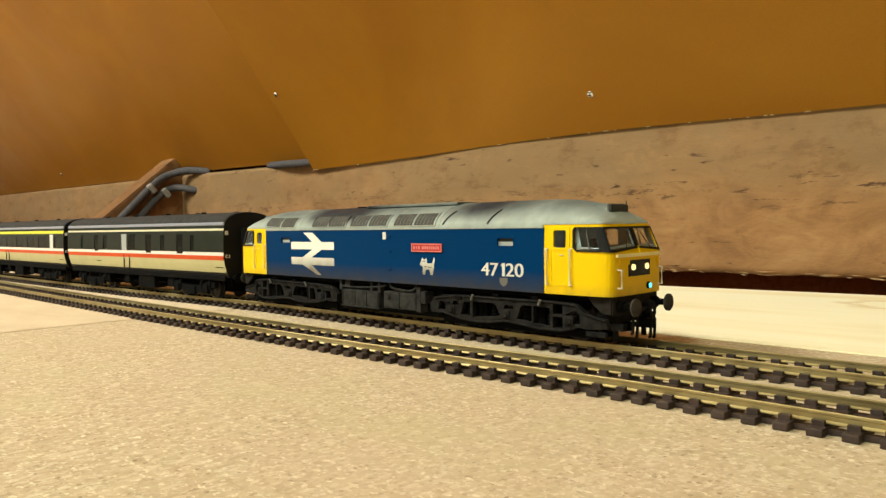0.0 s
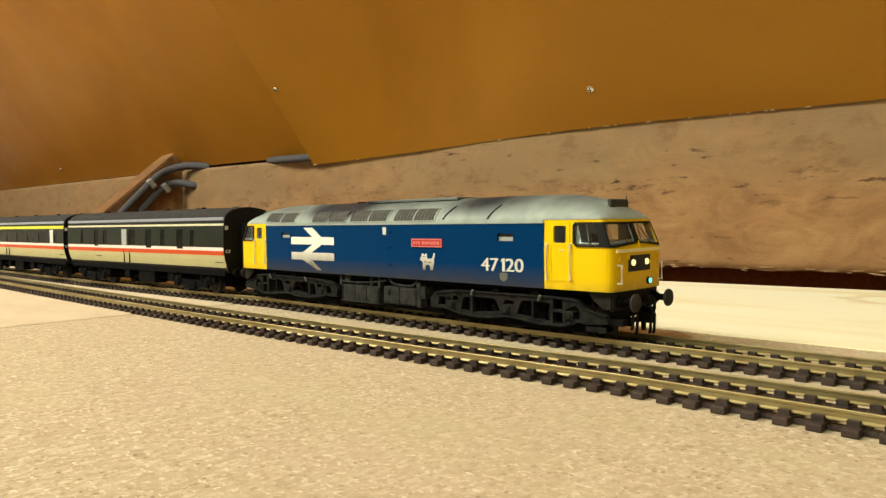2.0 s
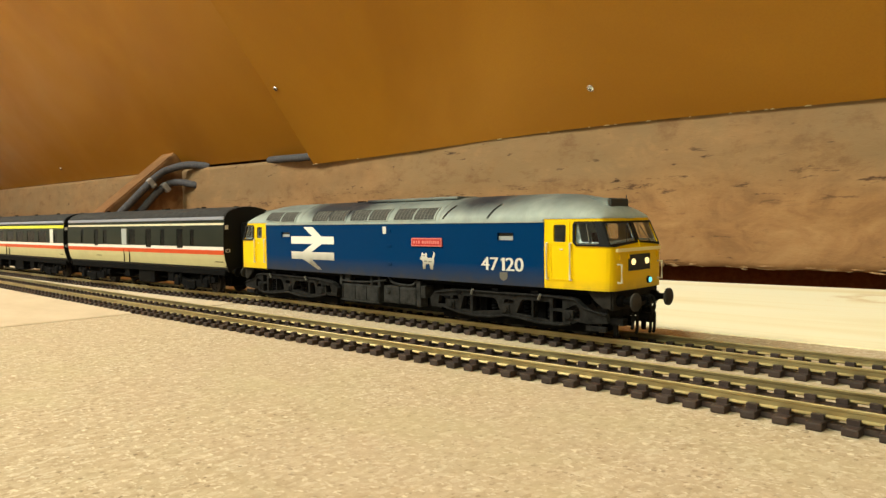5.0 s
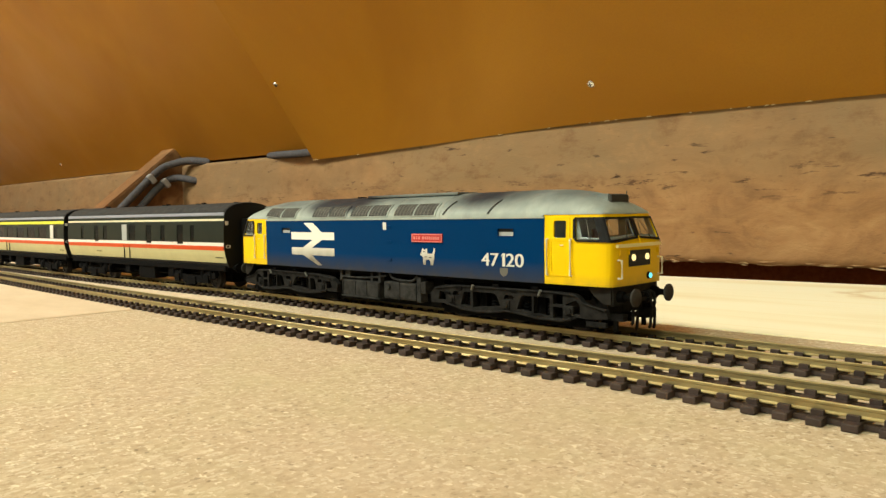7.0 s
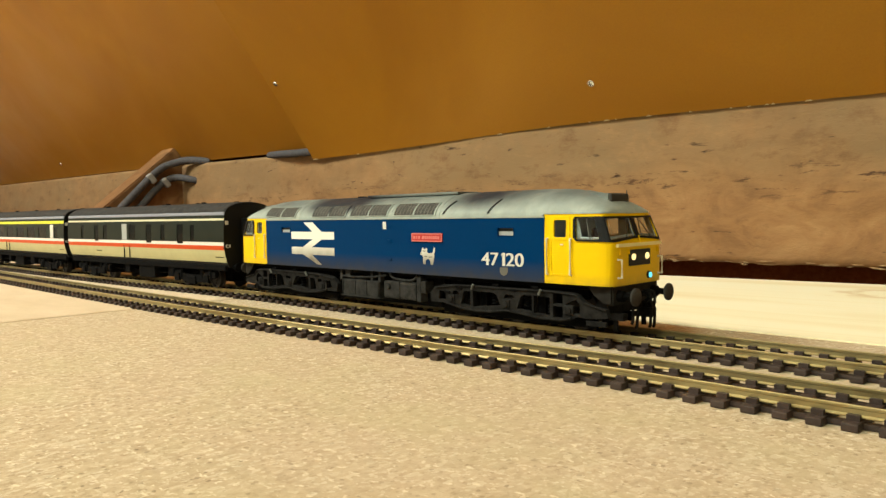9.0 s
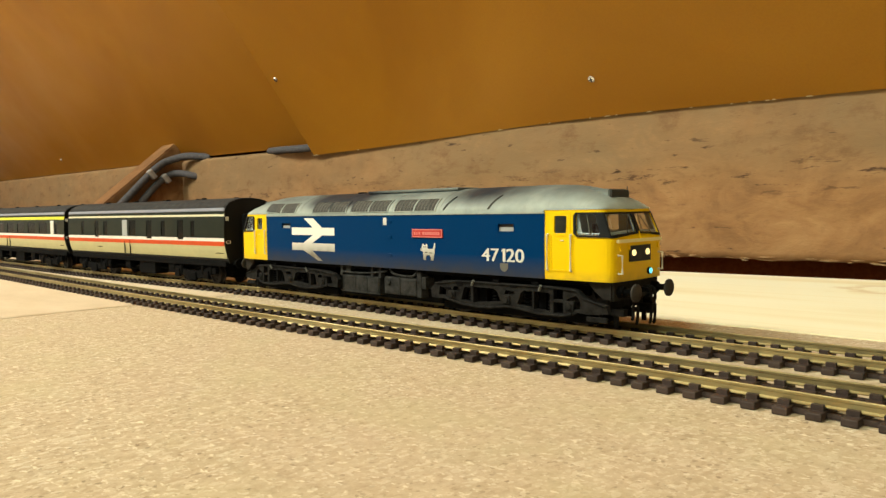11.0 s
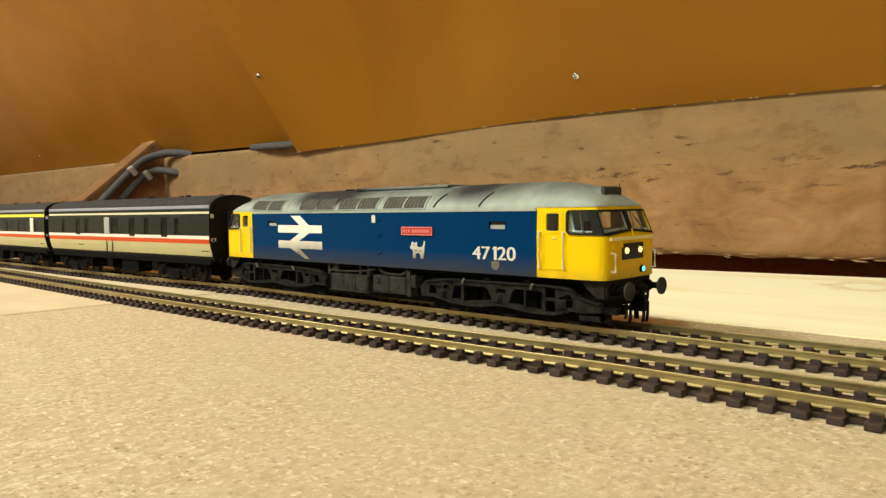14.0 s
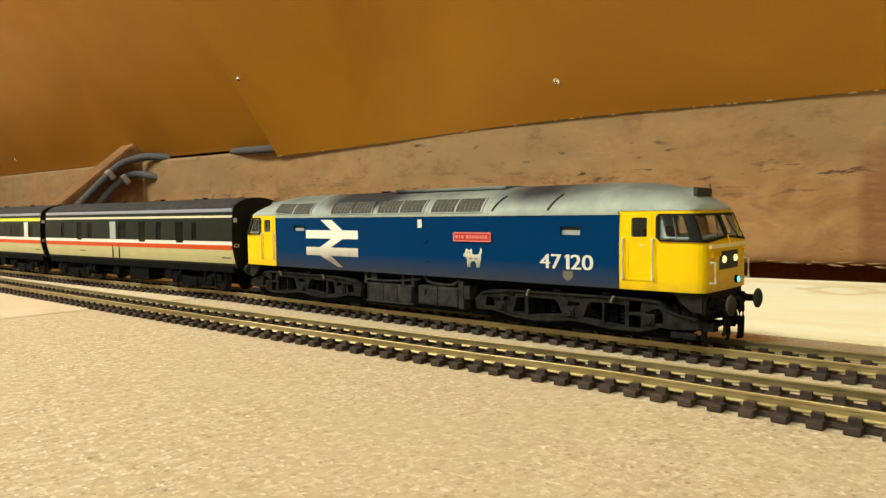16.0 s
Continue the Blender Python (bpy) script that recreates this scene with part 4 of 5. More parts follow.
        part("horn_grille", gr, M["grilledark"], hb, "dark horn grille")
    return roof


def flat_side(name, loop, y, thick, material, parent, label=""):
    """A flat piece on the loco's flank; y is its outer face."""
    return part(name, plate_xz(loop, [], y, thick), material, parent, label)


def rect(x0, x1, z0, z1):
    return [(x0, z0), (x1, z0), (x1, z1), (x0, z1)]


def lettering(text, x0, x1, z0, z1, y, material, parent, label, flip=False, name="running_number"):
    cu = bpy.data.curves.new("lettering", "FONT")
    cu.body = text
    tmp = new("lettering_tmp", cu)
    bpy.context.view_layer.update()
    me = bpy.data.meshes.new_from_object(tmp.evaluated_get(bpy.context.evaluated_depsgraph_get()))
    bpy.data.objects.remove(tmp)
    xs, ys = [v.co.x for v in me.vertices], [v.co.y for v in me.vertices]
    for v in me.vertices:
        fx, fz = (v.co.x - min(xs)) / (max(xs) - min(xs)), (v.co.y - min(ys)) / (max(ys) - min(ys))
        v.co = ((x1 + (x0 - x1) * fx) if flip else (x0 + (x1 - x0) * fx), y, z0 + (z1 - z0) * fz)
    bm = bmesh.new()
    bm.from_mesh(me)
    bpy.data.meshes.remove(me)
    bmesh.ops.remove_doubles(bm, verts=bm.verts, dist=1e-7)
    plain = bm.faces[:]
    for k, dx in ((1, -0.00017), (2, 0.00017)):     # three close layers make the strokes bold
        dup = bmesh.ops.duplicate(bm, geom=plain)["geom"]
        bmesh.ops.translate(bm, verts=[g for g in dup if isinstance(g, bmesh.types.BMVert)], vec=(dx, (-1 if y < 0 else 1) * 0.000012 * k, 0))
    r = bmesh.ops.extrude_face_region(bm, geom=bm.faces[:])
    for g in r["geom"]:
        if isinstance(g, bmesh.types.BMVert):
            g.co.y += 0.00015 if y < 0 else -0.00015
    return part(name, bm, material, parent, label)


def make_loco():
    loco = empty("locomotive")
    tagged(loco, "blue and yellow diesel locomotive model, lights on, on the track", "model locomotive")
    holes = [rect(-0.0782, -0.0703, 0.0396, 0.0421), rect(0.0715, 0.0792, 0.0392, 0.0420)]
    for s in (-1, 1):
        ob = part("body_side", plate_xz(rect(-0.0935, 0.0935, 0.0222, 0.0459), holes, s * W, -s * 0.0012), M["blue"], loco, "rail-blue body side, dusty along the bottom")
        for x0, x1, z0, z1 in ((-0.0782, -0.0703, 0.0396, 0.0421), (0.0715, 0.0792, 0.0392, 0.0420)):
            zm = z0 + 0.55 * (z1 - z0)
            part("side_window", boxm(x0, x1, *sorted((s * (W - 0.0010), s * (W - 0.0007))), z0, zm), M["silver"], ob, "small recessed grey window")
            # dark plate paints the shade in the top of the recess
            part("window_louvre", boxm(x0, x1, *sorted((s * (W - 0.0011), s * (W - 0.0009))), zm, z1), M["grilledark"], ob, "dark plate painted as shade in the small window's upper half")
            bm = plate_xz(rect(x0 - 0.0003, x1 + 0.0003, z0 - 0.0003, z1 + 0.0003), [rect(x0, x1, z0, z1)], s * (W + 0.00012), -s * 0.0002)
            part("window_frame", bm, M["blue"], ob)
        part("gutter", boxm(-0.0935, 0.0935, min(s * (W - 0.0006), s * (W + 0.00025)), max(s * (W - 0.0006), s * (W + 0.00025)), 0.0458, 0.0464), M["roof"], loco)
        y = s * (W + 0.00010)
        t = -s * 0.0001
        # double-arrow mark: two bars and three slanted strokes
        x0, x1 = -0.0690, -0.0323
        zz = (0.0400, 0.0362, 0.0322, 0.0284)
        bars = bmesh.new()
        for za, zb in ((zz[1], zz[0]), (zz[3], zz[2])):
            box(bars, x0, x1, min(y, y + t * 3), max(y, y + t * 3), zb, za) if zb < za else box(bars, x0, x1, min(y, y + t * 3), max(y, y + t * 3), za, zb)
        part("mark_bar", bars, M["mark"], ob, "two off-white level bars painted on the side")
        for loop in ([(-0.0578, 0.0447), (-0.0500, 0.0447), (-0.0425, 0.0400), (-0.0503, 0.0400)],
                     [(-0.0588, 0.0322), (-0.0510, 0.0322), (-0.0425, 0.0362), (-0.0503, 0.0362)],
                     [(-0.0588, 0.0284), (-0.0510, 0.0284), (-0.0428, 0.0236), (-0.0460, 0.0236)]):
            flat_side("mark_stroke", loop, y, t * 3, M["mark"], ob, "off-white slanted stroke between the bars")
        flat_side("data_label", rect(0.0041, 0.0064, 0.0414, 0.0447), y, t, M["white"], ob, "small white label")
        for z in (0.0427, 0.0360, 0.0282):
            part("vent", boxm(0.0070, 0.0097, min(s * (W - 0.0002), s * (W + 0.0003)), max(s * (W - 0.0002), s * (W + 0.0003)), z - 0.0006, z + 0.0006, bevel=0.0001), M["blue"], ob, "small blue side vent")
        plate = part("nameplate", boxm(0.0234, 0.0418, min(s * (W + 0.0005), s * (W - 0.0002)), max(s * (W + 0.0005), s * (W - 0.0002)), 0.0362, 0.0398, bevel=0.00015), M["red"], ob, "red nameplate with pale lettering too small to read")
        bm = bmesh.new()
        yy = s * (W + 0.00056)
        for a, b in ((0.0247, 0.0257), (0.0264, 0.0270), (0.0277, 0.0287), (0.0300, 0.0312), (0.0316, 0.0325), (0.0329, 0.0338), (0.0342, 0.0351), (0.0355, 0.0363), (0.0367, 0.0376), (0.0380, 0.0388), (0.0392, 0.0402)):
            box(bm, a, b, min(yy, yy - s * 0.0001), max(yy, yy - s * 0.0001), 0.0374, 0.0386)
        part("lettering_bar", bm, M["pink"], plate)
        rim = plate_xz(rect(0.0235, 0.0417, 0.0363, 0.0397), [rect(0.02385, 0.04135, 0.03665, 0.03935)], yy, -s * 0.0003)
        part("plate_rim", rim, M["pink"], plate, "thin pale rim of the nameplate")
        # white terrier emblem as a plain outline
        dog = [(0.0300, 0.0267), (0.0314, 0.0266), (0.0317, 0.0286), (0.0325, 0.0288), (0.0338, 0.0289), (0.0343, 0.0280), (0.0345, 0.0266), (0.0359, 0.0266), (0.0363, 0.0284), (0.0368, 0.0300),
               (0.0366, 0.0310), (0.0372, 0.0324), (0.0371, 0.0337), (0.0366, 0.0340), (0.0362, 0.0328), (0.0356, 0.0315), (0.0330, 0.0314), (0.0324, 0.0320), (0.0325, 0.0331), (0.0319, 0.0337),
               (0.0314, 0.0330), (0.0303, 0.0331), (0.0299, 0.0338), (0.0293, 0.0331), (0.0291, 0.0321), (0.0282, 0.0314), (0.0283, 0.0306), (0.0294, 0.0304), (0.0300, 0.0296), (0.0299, 0.0280)]
        flat_side("emblem", dog, y, t, M["mark"], ob, "white terrier emblem painted on the side")
        coat = bmesh.new()
        for u, v, w_, h_ in ((0.0309, 0.0298, 0.0016, 0.0004), (0.0335, 0.0296, 0.0018, 0.0004), (0.0300, 0.0320, 0.0005, 0.0005), (0.0309, 0.0320, 0.0005, 0.0005), (0.0286, 0.0311, 0.0005, 0.0005)):
            box(coat, u, u + w_, *sorted((y, y + s * 0.00006)), v, v + h_)
        part("emblem_mark", coat, M["shield"], ob, "small grey details of the terrier emblem")
        flat_side("shield", [(0.0724, 0.0270), (0.0763, 0.0271), (0.0763, 0.0252), (0.0756, 0.0243), (0.0743, 0.0237), (0.0731, 0.0243), (0.0724, 0.0252)], y, t, M["shield"], ob, "faded grey shield emblem")
        for text, xa, xb in (("47", 0.0632, 0.0717), ("1", 0.07390, 0.07490), ("20", 0.0756, 0.0839)) if s < 0 else (("20", 0.0632, 0.0715), ("1", 0.07220, 0.07320), ("47", 0.0754, 0.0839)):
            lettering(text, xa, xb, 0.0276, 0.0326, s * (W + 0.0001), M["white"], ob, "white painted running number", flip=s > 0)
        flag = [(0.07395, 0.0326), (0.07395, 0.0319), (0.07310, 0.0313), (0.07310, 0.0319)] if s < 0 else [(0.07315, 0.0326), (0.07315, 0.0319), (0.07400, 0.0313), (0.07400, 0.0319)]
        flat_side("numeral_flag", flag, y, t, M["white"], ob)
    part("body_floor", boxm(-0.1180, 0.1180, -0.0150, 0.0150, 0.0205, 0.0228), M["dirty"], loco, "black underframe floor")
    for x in (-0.0930, 0.0925):
        part("inner_wall", boxm(x, x + 0.0005, -0.0166, 0.0166, 0.0228, 0.0458), M["dirty"], loco)
    make_roof(loco)
    make_cab(loco, 0.0, True)
    make_cab(loco, math.pi, False)
    # black box added to keep the gap between the bogies dark
    part("centre_tank", boxm(-0.0360, 0.0362, -0.0118, 0.0118, 0.0078, 0.0206, bevel=0.0008), M["dirty"], loco, "added black box hiding the bright board between the bogies")
    # tanks and boxes between the bogies
    for s in (-1, 1):
        y0, y1 = sorted((s * 0.0168, s * 0.0050))
        def out(d0, d1):
            return sorted((s * d0, s * d1))
        box_ = part("battery_box", boxm(-0.0276, -0.0006, y0, y1, 0.0102, 0.0176, bevel=0.0006), M["tank"], loco, "dusty grey battery box")
        for x in (-0.0272, -0.0180, -0.0096, -0.0014):
            part("rib", boxm(x - 0.0003, x + 0.0003, *out(0.0166, 0.0171), 0.0106, 0.0172, bevel=0.0001), M["tank"], box_)
        part("tray", boxm(-0.0282, 0.0000, *out(0.0060, 0.0172), 0.0096, 0.0103, bevel=0.0002), M["tank"], box_, "thin tray below the battery box")
        tank = part("fuel_tank", boxm(0.0026, 0.0240, y0, y1, 0.0104, 0.0182, bevel=0.0010), M["tank"], loco, "dusty grey fuel tank")
        part("filler", turned(bmesh.new(), [(s * 0.0166, 0.0013), (s * 0.0174, 0.0012), (s * 0.0176, 0.0008)], (0.0062, 0, 0.0158), "y", 12), M["tank"], tank)
        part("tank_strap", boxm(0.0130, 0.0136, *out(0.0160, 0.0171), 0.0103, 0.0183, bevel=0.0001), M["tank"], tank)
        part("hanger", boxm(0.0242, 0.0268, *out(0.0120, 0.0166), 0.0100, 0.0212, bevel=0.0003), M["tank"], loco, "grey hanger beside the fuel tank")
        part("relay_box", boxm(0.0272, 0.0300, *out(0.0110, 0.0168), 0.0140, 0.0192, bevel=0.0004), M["tank"], loco, "small grey box beside the fuel tank")
        bm = bmesh.new()
        for x in (-0.0300, -0.0070, -0.0015):
            box(bm, x, x + 0.0016, *out(0.0140, 0.0164), 0.0172, 0.0226)
        box(bm, -0.0262, -0.0225, *out(0.0130, 0.0162), 0.0192, 0.0222)
        tube(bm, smooth_path([(-0.030, s * 0.0160, 0.0190), (-0.020, s * 0.0160, 0.0186), (-0.006, s * 0.0160, 0.0192), (0.004, s * 0.0160, 0.0206)], 2), 0.0005, 6)
        tube(bm, smooth_path([(0.006, s * 0.0160, 0.0220), (0.008, s * 0.0160, 0.0194), (0.016, s * 0.0162, 0.0188), (0.022, s * 0.0162, 0.0190), (0.0245, s * 0.0160, 0.0215)], 2), 0.0006, 6)
        part("pipework", bm, M["tank"], loco)
    return loco


# outer profile of the bogie side frame, for a bogie centred at 0 with its outer end towards +x
FRAME = [(-0.0415, 0.0148), (-0.0385, 0.0174), (-0.0345, 0.0185), (-0.0250, 0.0190), (0.0215, 0.0194), (0.0300, 0.0192), (0.0325, 0.0186), (0.0352, 0.0160), (0.0385, 0.0147), (0.0440, 0.0142), (0.0448, 0.0112),
         (0.0365, 0.0104), (0.0325, 0.0108), (0.0300, 0.0096), (0.0255, 0.0086), (0.0150, 0.0086), (0.0070, 0.0096), (0.0000, 0.0100), (-0.0070, 0.0090), (-0.0150, 0.0086), (-0.0240, 0.0092), (-0.0330, 0.0110), (-0.0410, 0.0110)]
FRAME_HOLES = [[(-0.0368, 0.0124), (-0.0325, 0.0122), (-0.0325, 0.0156), (-0.0360, 0.0160)], [(-0.0285, 0.0148), (-0.0248, 0.0148), (-0.0252, 0.0164), (-0.0280, 0.0164)],
               [(-0.0238, 0.0112), (-0.0186, 0.0106), (-0.0186, 0.0166), (-0.0222, 0.0164)], [(-0.0172, 0.0106), (-0.0028, 0.0120), (-0.0048, 0.0158), (-0.0062, 0.0168), (-0.0172, 0.0168)],
               [(-0.0012, 0.0150), (0.0034, 0.0150), (0.0040, 0.0158), (0.0036, 0.0166), (-0.0004, 0.0166)],
               [(0.0052, 0.0116), (0.0124, 0.0106), (0.0124, 0.0170), (0.0082, 0.0170), (0.0070, 0.0160)], [(0.0132, 0.0106), (0.0206, 0.0100), (0.0206, 0.0168), (0.0132, 0.0170)],
               [(0.0220, 0.0098), (0.0262, 0.0096), (0.0262, 0.0138), (0.0220, 0.0138)], [(0.0220, 0.0147), (0.0262, 0.0147), (0.0262, 0.0183), (0.0220, 0.0183)],
               [(0.0275, 0.0118), (0.0335, 0.0118), (0.0335, 0.0152), (0.0318, 0.0168), (0.0275, 0.0150)]]
WHEELS = []


def wheel_set(r, parent, x, material):
    bm = bmesh.new()
    for s in (-1, 1):
        prof = [(s * 0.0064, r + 0.0006), (s * 0.0070, r + 0.0006), (s * 0.0073, r), (s * 0.0096, r - 0.0001), (s * 0.0097, r * 0.82), (s * 0.0091, r * 0.78), (s * 0.0091, r * 0.34), (s * 0.0099, r * 0.3)]
        turned(bm, prof, (0, 0, 0), "y", 28)
    turned(bm, [(-0.0142, 0.0010), (0.0142, 0.0010)], (0, 0, 0), "y", 8)
    for s in (-1, 1):
        for k in range(4):
            a = math.pi / 2 * k
            turned(bm, [(s * 0.0090, 0.0007), (s * 0.0094, 0.0006)], (r * 0.56 * math.cos(a), 0, r * 0.56 * math.sin(a)), "y", 8)
    ob = part("wheelset", bm, material, parent, "dark steel wheels on an axle")
    ob.location = (x, 0, RAIL_TOP + r)
    WHEELS.append((ob, x, r))


def make_loco_bogie(loco, xc, sign):
    flip = Matrix.Rotation(0 if sign > 0 else math.pi, 4, "Z")
    shift = Matrix.Translation((xc, 0, 0)) @ flip
    bm = bmesh.new()
    box(bm, -0.034, 0.034, -0.0115, 0.0115, 0.0165, 0.0200)
    box(bm, -0.039, 0.037, -0.0058, 0.0058, 0.0085, 0.0166)
    bogie = part("bogie", bm, M["dirty"], loco, "six-wheeled black bogie")
    bogie.data.transform(shift)

    def put(name, b, material, label="", smooth=False):
        o = part(name, b, material, bogie, label, smooth)
        o.data.transform(shift)
        return o
    put("end_beam", boxm(0.0374, 0.0420, -0.0120, 0.0120, 0.0116, 0.0166, bevel=0.0006), M["under"], "black cross beam at the bogie's end")
    put("end_beam", boxm(-0.0405, -0.0380, -0.0128, 0.0128, 0.0092, 0.0175, bevel=0.0006), M["dirty"], "black cross beam at the bogie's end")
    for s in (-1, 1):
        put("side_frame", plate_xz(FRAME, FRAME_HOLES, s * 0.0163, -s * 0.0022), M["under"], "dusty cast bogie side frame")
        bm = bmesh.new()
        lip = [(-0.0330, 0.0110), (-0.0240, 0.0092), (-0.0150, 0.0086), (-0.0070, 0.0090), (0.0000, 0.0100), (0.0070, 0.0096), (0.0150, 0.0086), (0.0255, 0.0086), (0.0300, 0.0096)]
        tube(bm, [(x, s * 0.0166, z + 0.0004) for x, z in lip], 0.0005, 6)
        put("flange", bm, M["under"], "rounded lower flange of the side frame")
        tube_top = [(-0.0385, 0.0172), (-0.0250, 0.0188), (0.0215, 0.0192), (0.0320, 0.0186), (0.0352, 0.0160), (0.0440, 0.0140)]
        put("flange", tube(bmesh.new(), [(x, s * 0.0165, z - 0.0002) for x, z in tube_top], 0.0004, 6), M["under"], "rounded upper flange of the side frame")
        for x in (-0.029, 0.0, 0.029):
            bm = boxm(x - 0.0019, x + 0.0019, *sorted((s * 0.0150, s * 0.0168)), 0.0112, 0.0146, bevel=0.0004)
            turned(bm, [(s * 0.0167, 0.0013), (s * 0.0172, 0.0011)], (x, 0, 0.0128), "y", 12)
            put("axle_box", bm, M["under"], "dusty axle box")
        for x in (-0.0210, -0.0080, 0.0080, 0.0190):
            bm = bmesh.new()
            for k in range(5):
                turned(bm, [(0.0106 + 0.0012 * k, 0.0011), (0.0110 + 0.0012 * k, 0.0014), (0.0114 + 0.0012 * k, 0.0011)], (x, s * 0.0132, 0), "z", 10)
            put("coil_spring", bm, M["dirty"])
        for x in (-0.0165, 0.0168):
            bm = tube(bmesh.new(), [(x - 0.0006, s * 0.0172, 0.0176), (x + 0.0006, s * 0.0176, 0.0196)], 0.0005, 8)
            put("damper", bm, M["grille"])
        bm = bmesh.new()
        for x, z in ((-0.0262, 0.0172), (0.0020, 0.0180), (-0.0065, 0.0194), (0.0125, 0.0196), (-0.0330, 0.0150)):
            box(bm, x, x + 0.0032, *sorted((s * 0.0162, s * 0.0168)), z, z + 0.0010, bevel=0.0002)
        put("bracket", bm, M["dirty"])
        bm = bmesh.new()
        box(bm, 0.0430, 0.0445, *sorted((s * 0.0100, s * 0.0090)), 0.0062, 0.0120)
        box(bm, 0.0425, 0.0475, *sorted((s * 0.0110, s * 0.0080)), 0.0100, 0.0125)
        put("guard_iron", bm, M["under"])
        # black bars added in place of the shade between frame and rail
        bm = boxm(-0.0370, 0.0380, *sorted((s * 0.0112, s * 0.0130)), 0.0066, 0.0098, bevel=0.0004)
        for x in (-0.0145, 0.0145):
            box(bm, x - 0.0016, x + 0.0016, *sorted((s * 0.0108, s * 0.0128)), 0.0062, 0.0170)
        put("brake_rigging", bm, M["dirty"])
        bm = boxm(0.0360, 0.0440, *sorted((s * 0.0164, s * 0.0150)), 0.0080, 0.0098, bevel=0.0003)
        put("step", bm, M["under"])
    for x in (-0.029, 0.0, 0.029):
        wheel_set(0.0075, bogie, xc + sign * x, M["wheel"])


loco = make_loco()
make_loco_bogie(loco, 0.0740, 1)
make_loco_bogie(loco, -0.0740, -1)


# ---- coaches
def coach_half(z):
    """Half width of the coach side at height z: slight tumblehome."""
    return 0.0178 - 14.0 * max(0, 0.034 - z) ** 2 - 5.0 * max(0, z - 0.036) ** 2


def make_coach(name, length, xc, livery, wins, label, pale):
    coach = empty(name)
    tagged(coach, label, "model coach", "coaches behind the locomotive")
    L = length / 2
    holes = [rect(x0 - xc, x1 - xc, z0, z1) for x0, x1, z0, z1 in wins]
    for s in (-1, 1):
        bm = sheet2d(rect(-L, L, 0.0185, 0.0495), holes, (), [0.021 + 0.0025 * k for k in range(11)], step=0.02)
        layered(bm, lambda u, v, k: (u, s * (coach_half(v) - 0.0004 * k), v))
        ob = part("body_side", bm, livery, coach, "coach side in grey, white, red and beige bands")
        for h in holes:
            (x0, z0), (x1, z1) = h[0], h[2]
            y = s * (coach_half((z0 + z1) / 2) - 0.0003)
            part("window_pane", boxm(x0 - 0.0003, x1 + 0.0003, *sorted((y, y - s * 0.0003)), z0 - 0.0003, z1 + 0.0003), M["tint"], ob, "dark smoked glazing").visible_shadow = False
        for x0, x1 in pale:
            y = s * (coach_half(0.040) + 0.0001)
            part("door_panel", boxm(x0 - xc, x1 - xc, *sorted((y, y - s * 0.0006)), 0.0336, 0.0446, bevel=0.0001), M["silver"] if livery is M["coachA"] else M["white"], ob, "pale grey panel beside a door")
        for x in (-0.0165, -0.0085):
            part("door_seam", boxm(x, x + 0.0003, *sorted((s * (coach_half(0.03) + 0.00008), s * (coach_half(0.03) - 0.0006))), 0.0215, 0.0330), M["dirty"], ob)
        part("gutter", boxm(-L, L, *sorted((s * 0.0165, s * 0.0172)), 0.0494, 0.0512, bevel=0.0002), M["gutter"], coach, "pale gutter strip under the roof")
        part("solebar", boxm(-L + 0.002, L - 0.002, *sorted((s * 0.0140, s * 0.0158)), 0.0165, 0.0195, bevel=0.0003), M["dirty"], coach, "black solebar")
        # writing too small to read, as a dark bar
        for f, z in ((-0.56, 0.0252), (0.90, 0.0243)):
            yb = s * (coach_half(z) + 0.0001)
            part("lettering_bar", boxm(f * L, f * L + 0.0085, *sorted((yb, yb - s * 0.0006)), z, z + 0.0012), M["dirty"], ob)
    bm = bmesh.new()
    na, rings = 18, []
    for x in [-L, -L + 0.0015] + list(np.linspace(-L + 0.01, L - 0.01, 24)) + [L - 0.0015, L]:
        e = 0.97 if abs(abs(x) - L) < 1e-6 else 1.0
        rings.append([bm.verts.new((x, -0.0167 * e * math.cos(math.pi * k / na), 0.0506 + 0.0066 * e * math.sin(math.pi * k / na) ** 0.9)) for k in range(na + 1)])
    for p, q in zip(rings, rings[1:]):
        for k in range(na):
            bm.faces.new((p[k], q[k], q[k + 1], p[k + 1]))
        bm.faces.new((p[0], q[0], q[-1], p[-1]))
    bm.faces.new(rings[0])
    bm.faces.new(rings[-1])
    roof = part("roof", bm, M["coachroof"], coach, "dark grey curved roof", smooth=False)
    for k, x in enumerate(np.linspace(-L + 0.02, L - 0.02, 9)):
        y = 0.0045 * (-1) ** k
        part("roof_vent", boxm(x - 0.0015, x + 0.0015, y - 0.0010, y + 0.0010, 0.0562, 0.0578, bevel=0.0003), M["dirty"], roof, "small dark roof ventilator")
    part("floor", boxm(-L + 0.0008, L - 0.0008, -0.0150, 0.0150, 0.0185, 0.0200), M["dirty"], coach)
    part("inner_wall", boxm(-L + 0.0012, L - 0.0012, -0.0004, 0.0004, 0.0200, 0.0500), M["dirty"], coach, "dark inner partition")
    for s in (-1, 1):
        outl = [(-coach_half(z), z) for z in (0.0185, 0.022, 0.026, 0.03, 0.034, 0.04, 0.045, 0.0495)]
        outl += [(-0.0164 * math.cos(math.pi * k / 12), 0.0506 + 0.0062 * math.sin(math.pi * k / 12)) for k in range(13)]
        outl += [(-y, z) for y, z in outl[7::-1]]
        bm = bmesh.new()
        fr = [bm.verts.new((s * (L + 0.0004), y, z)) for y, z in outl]
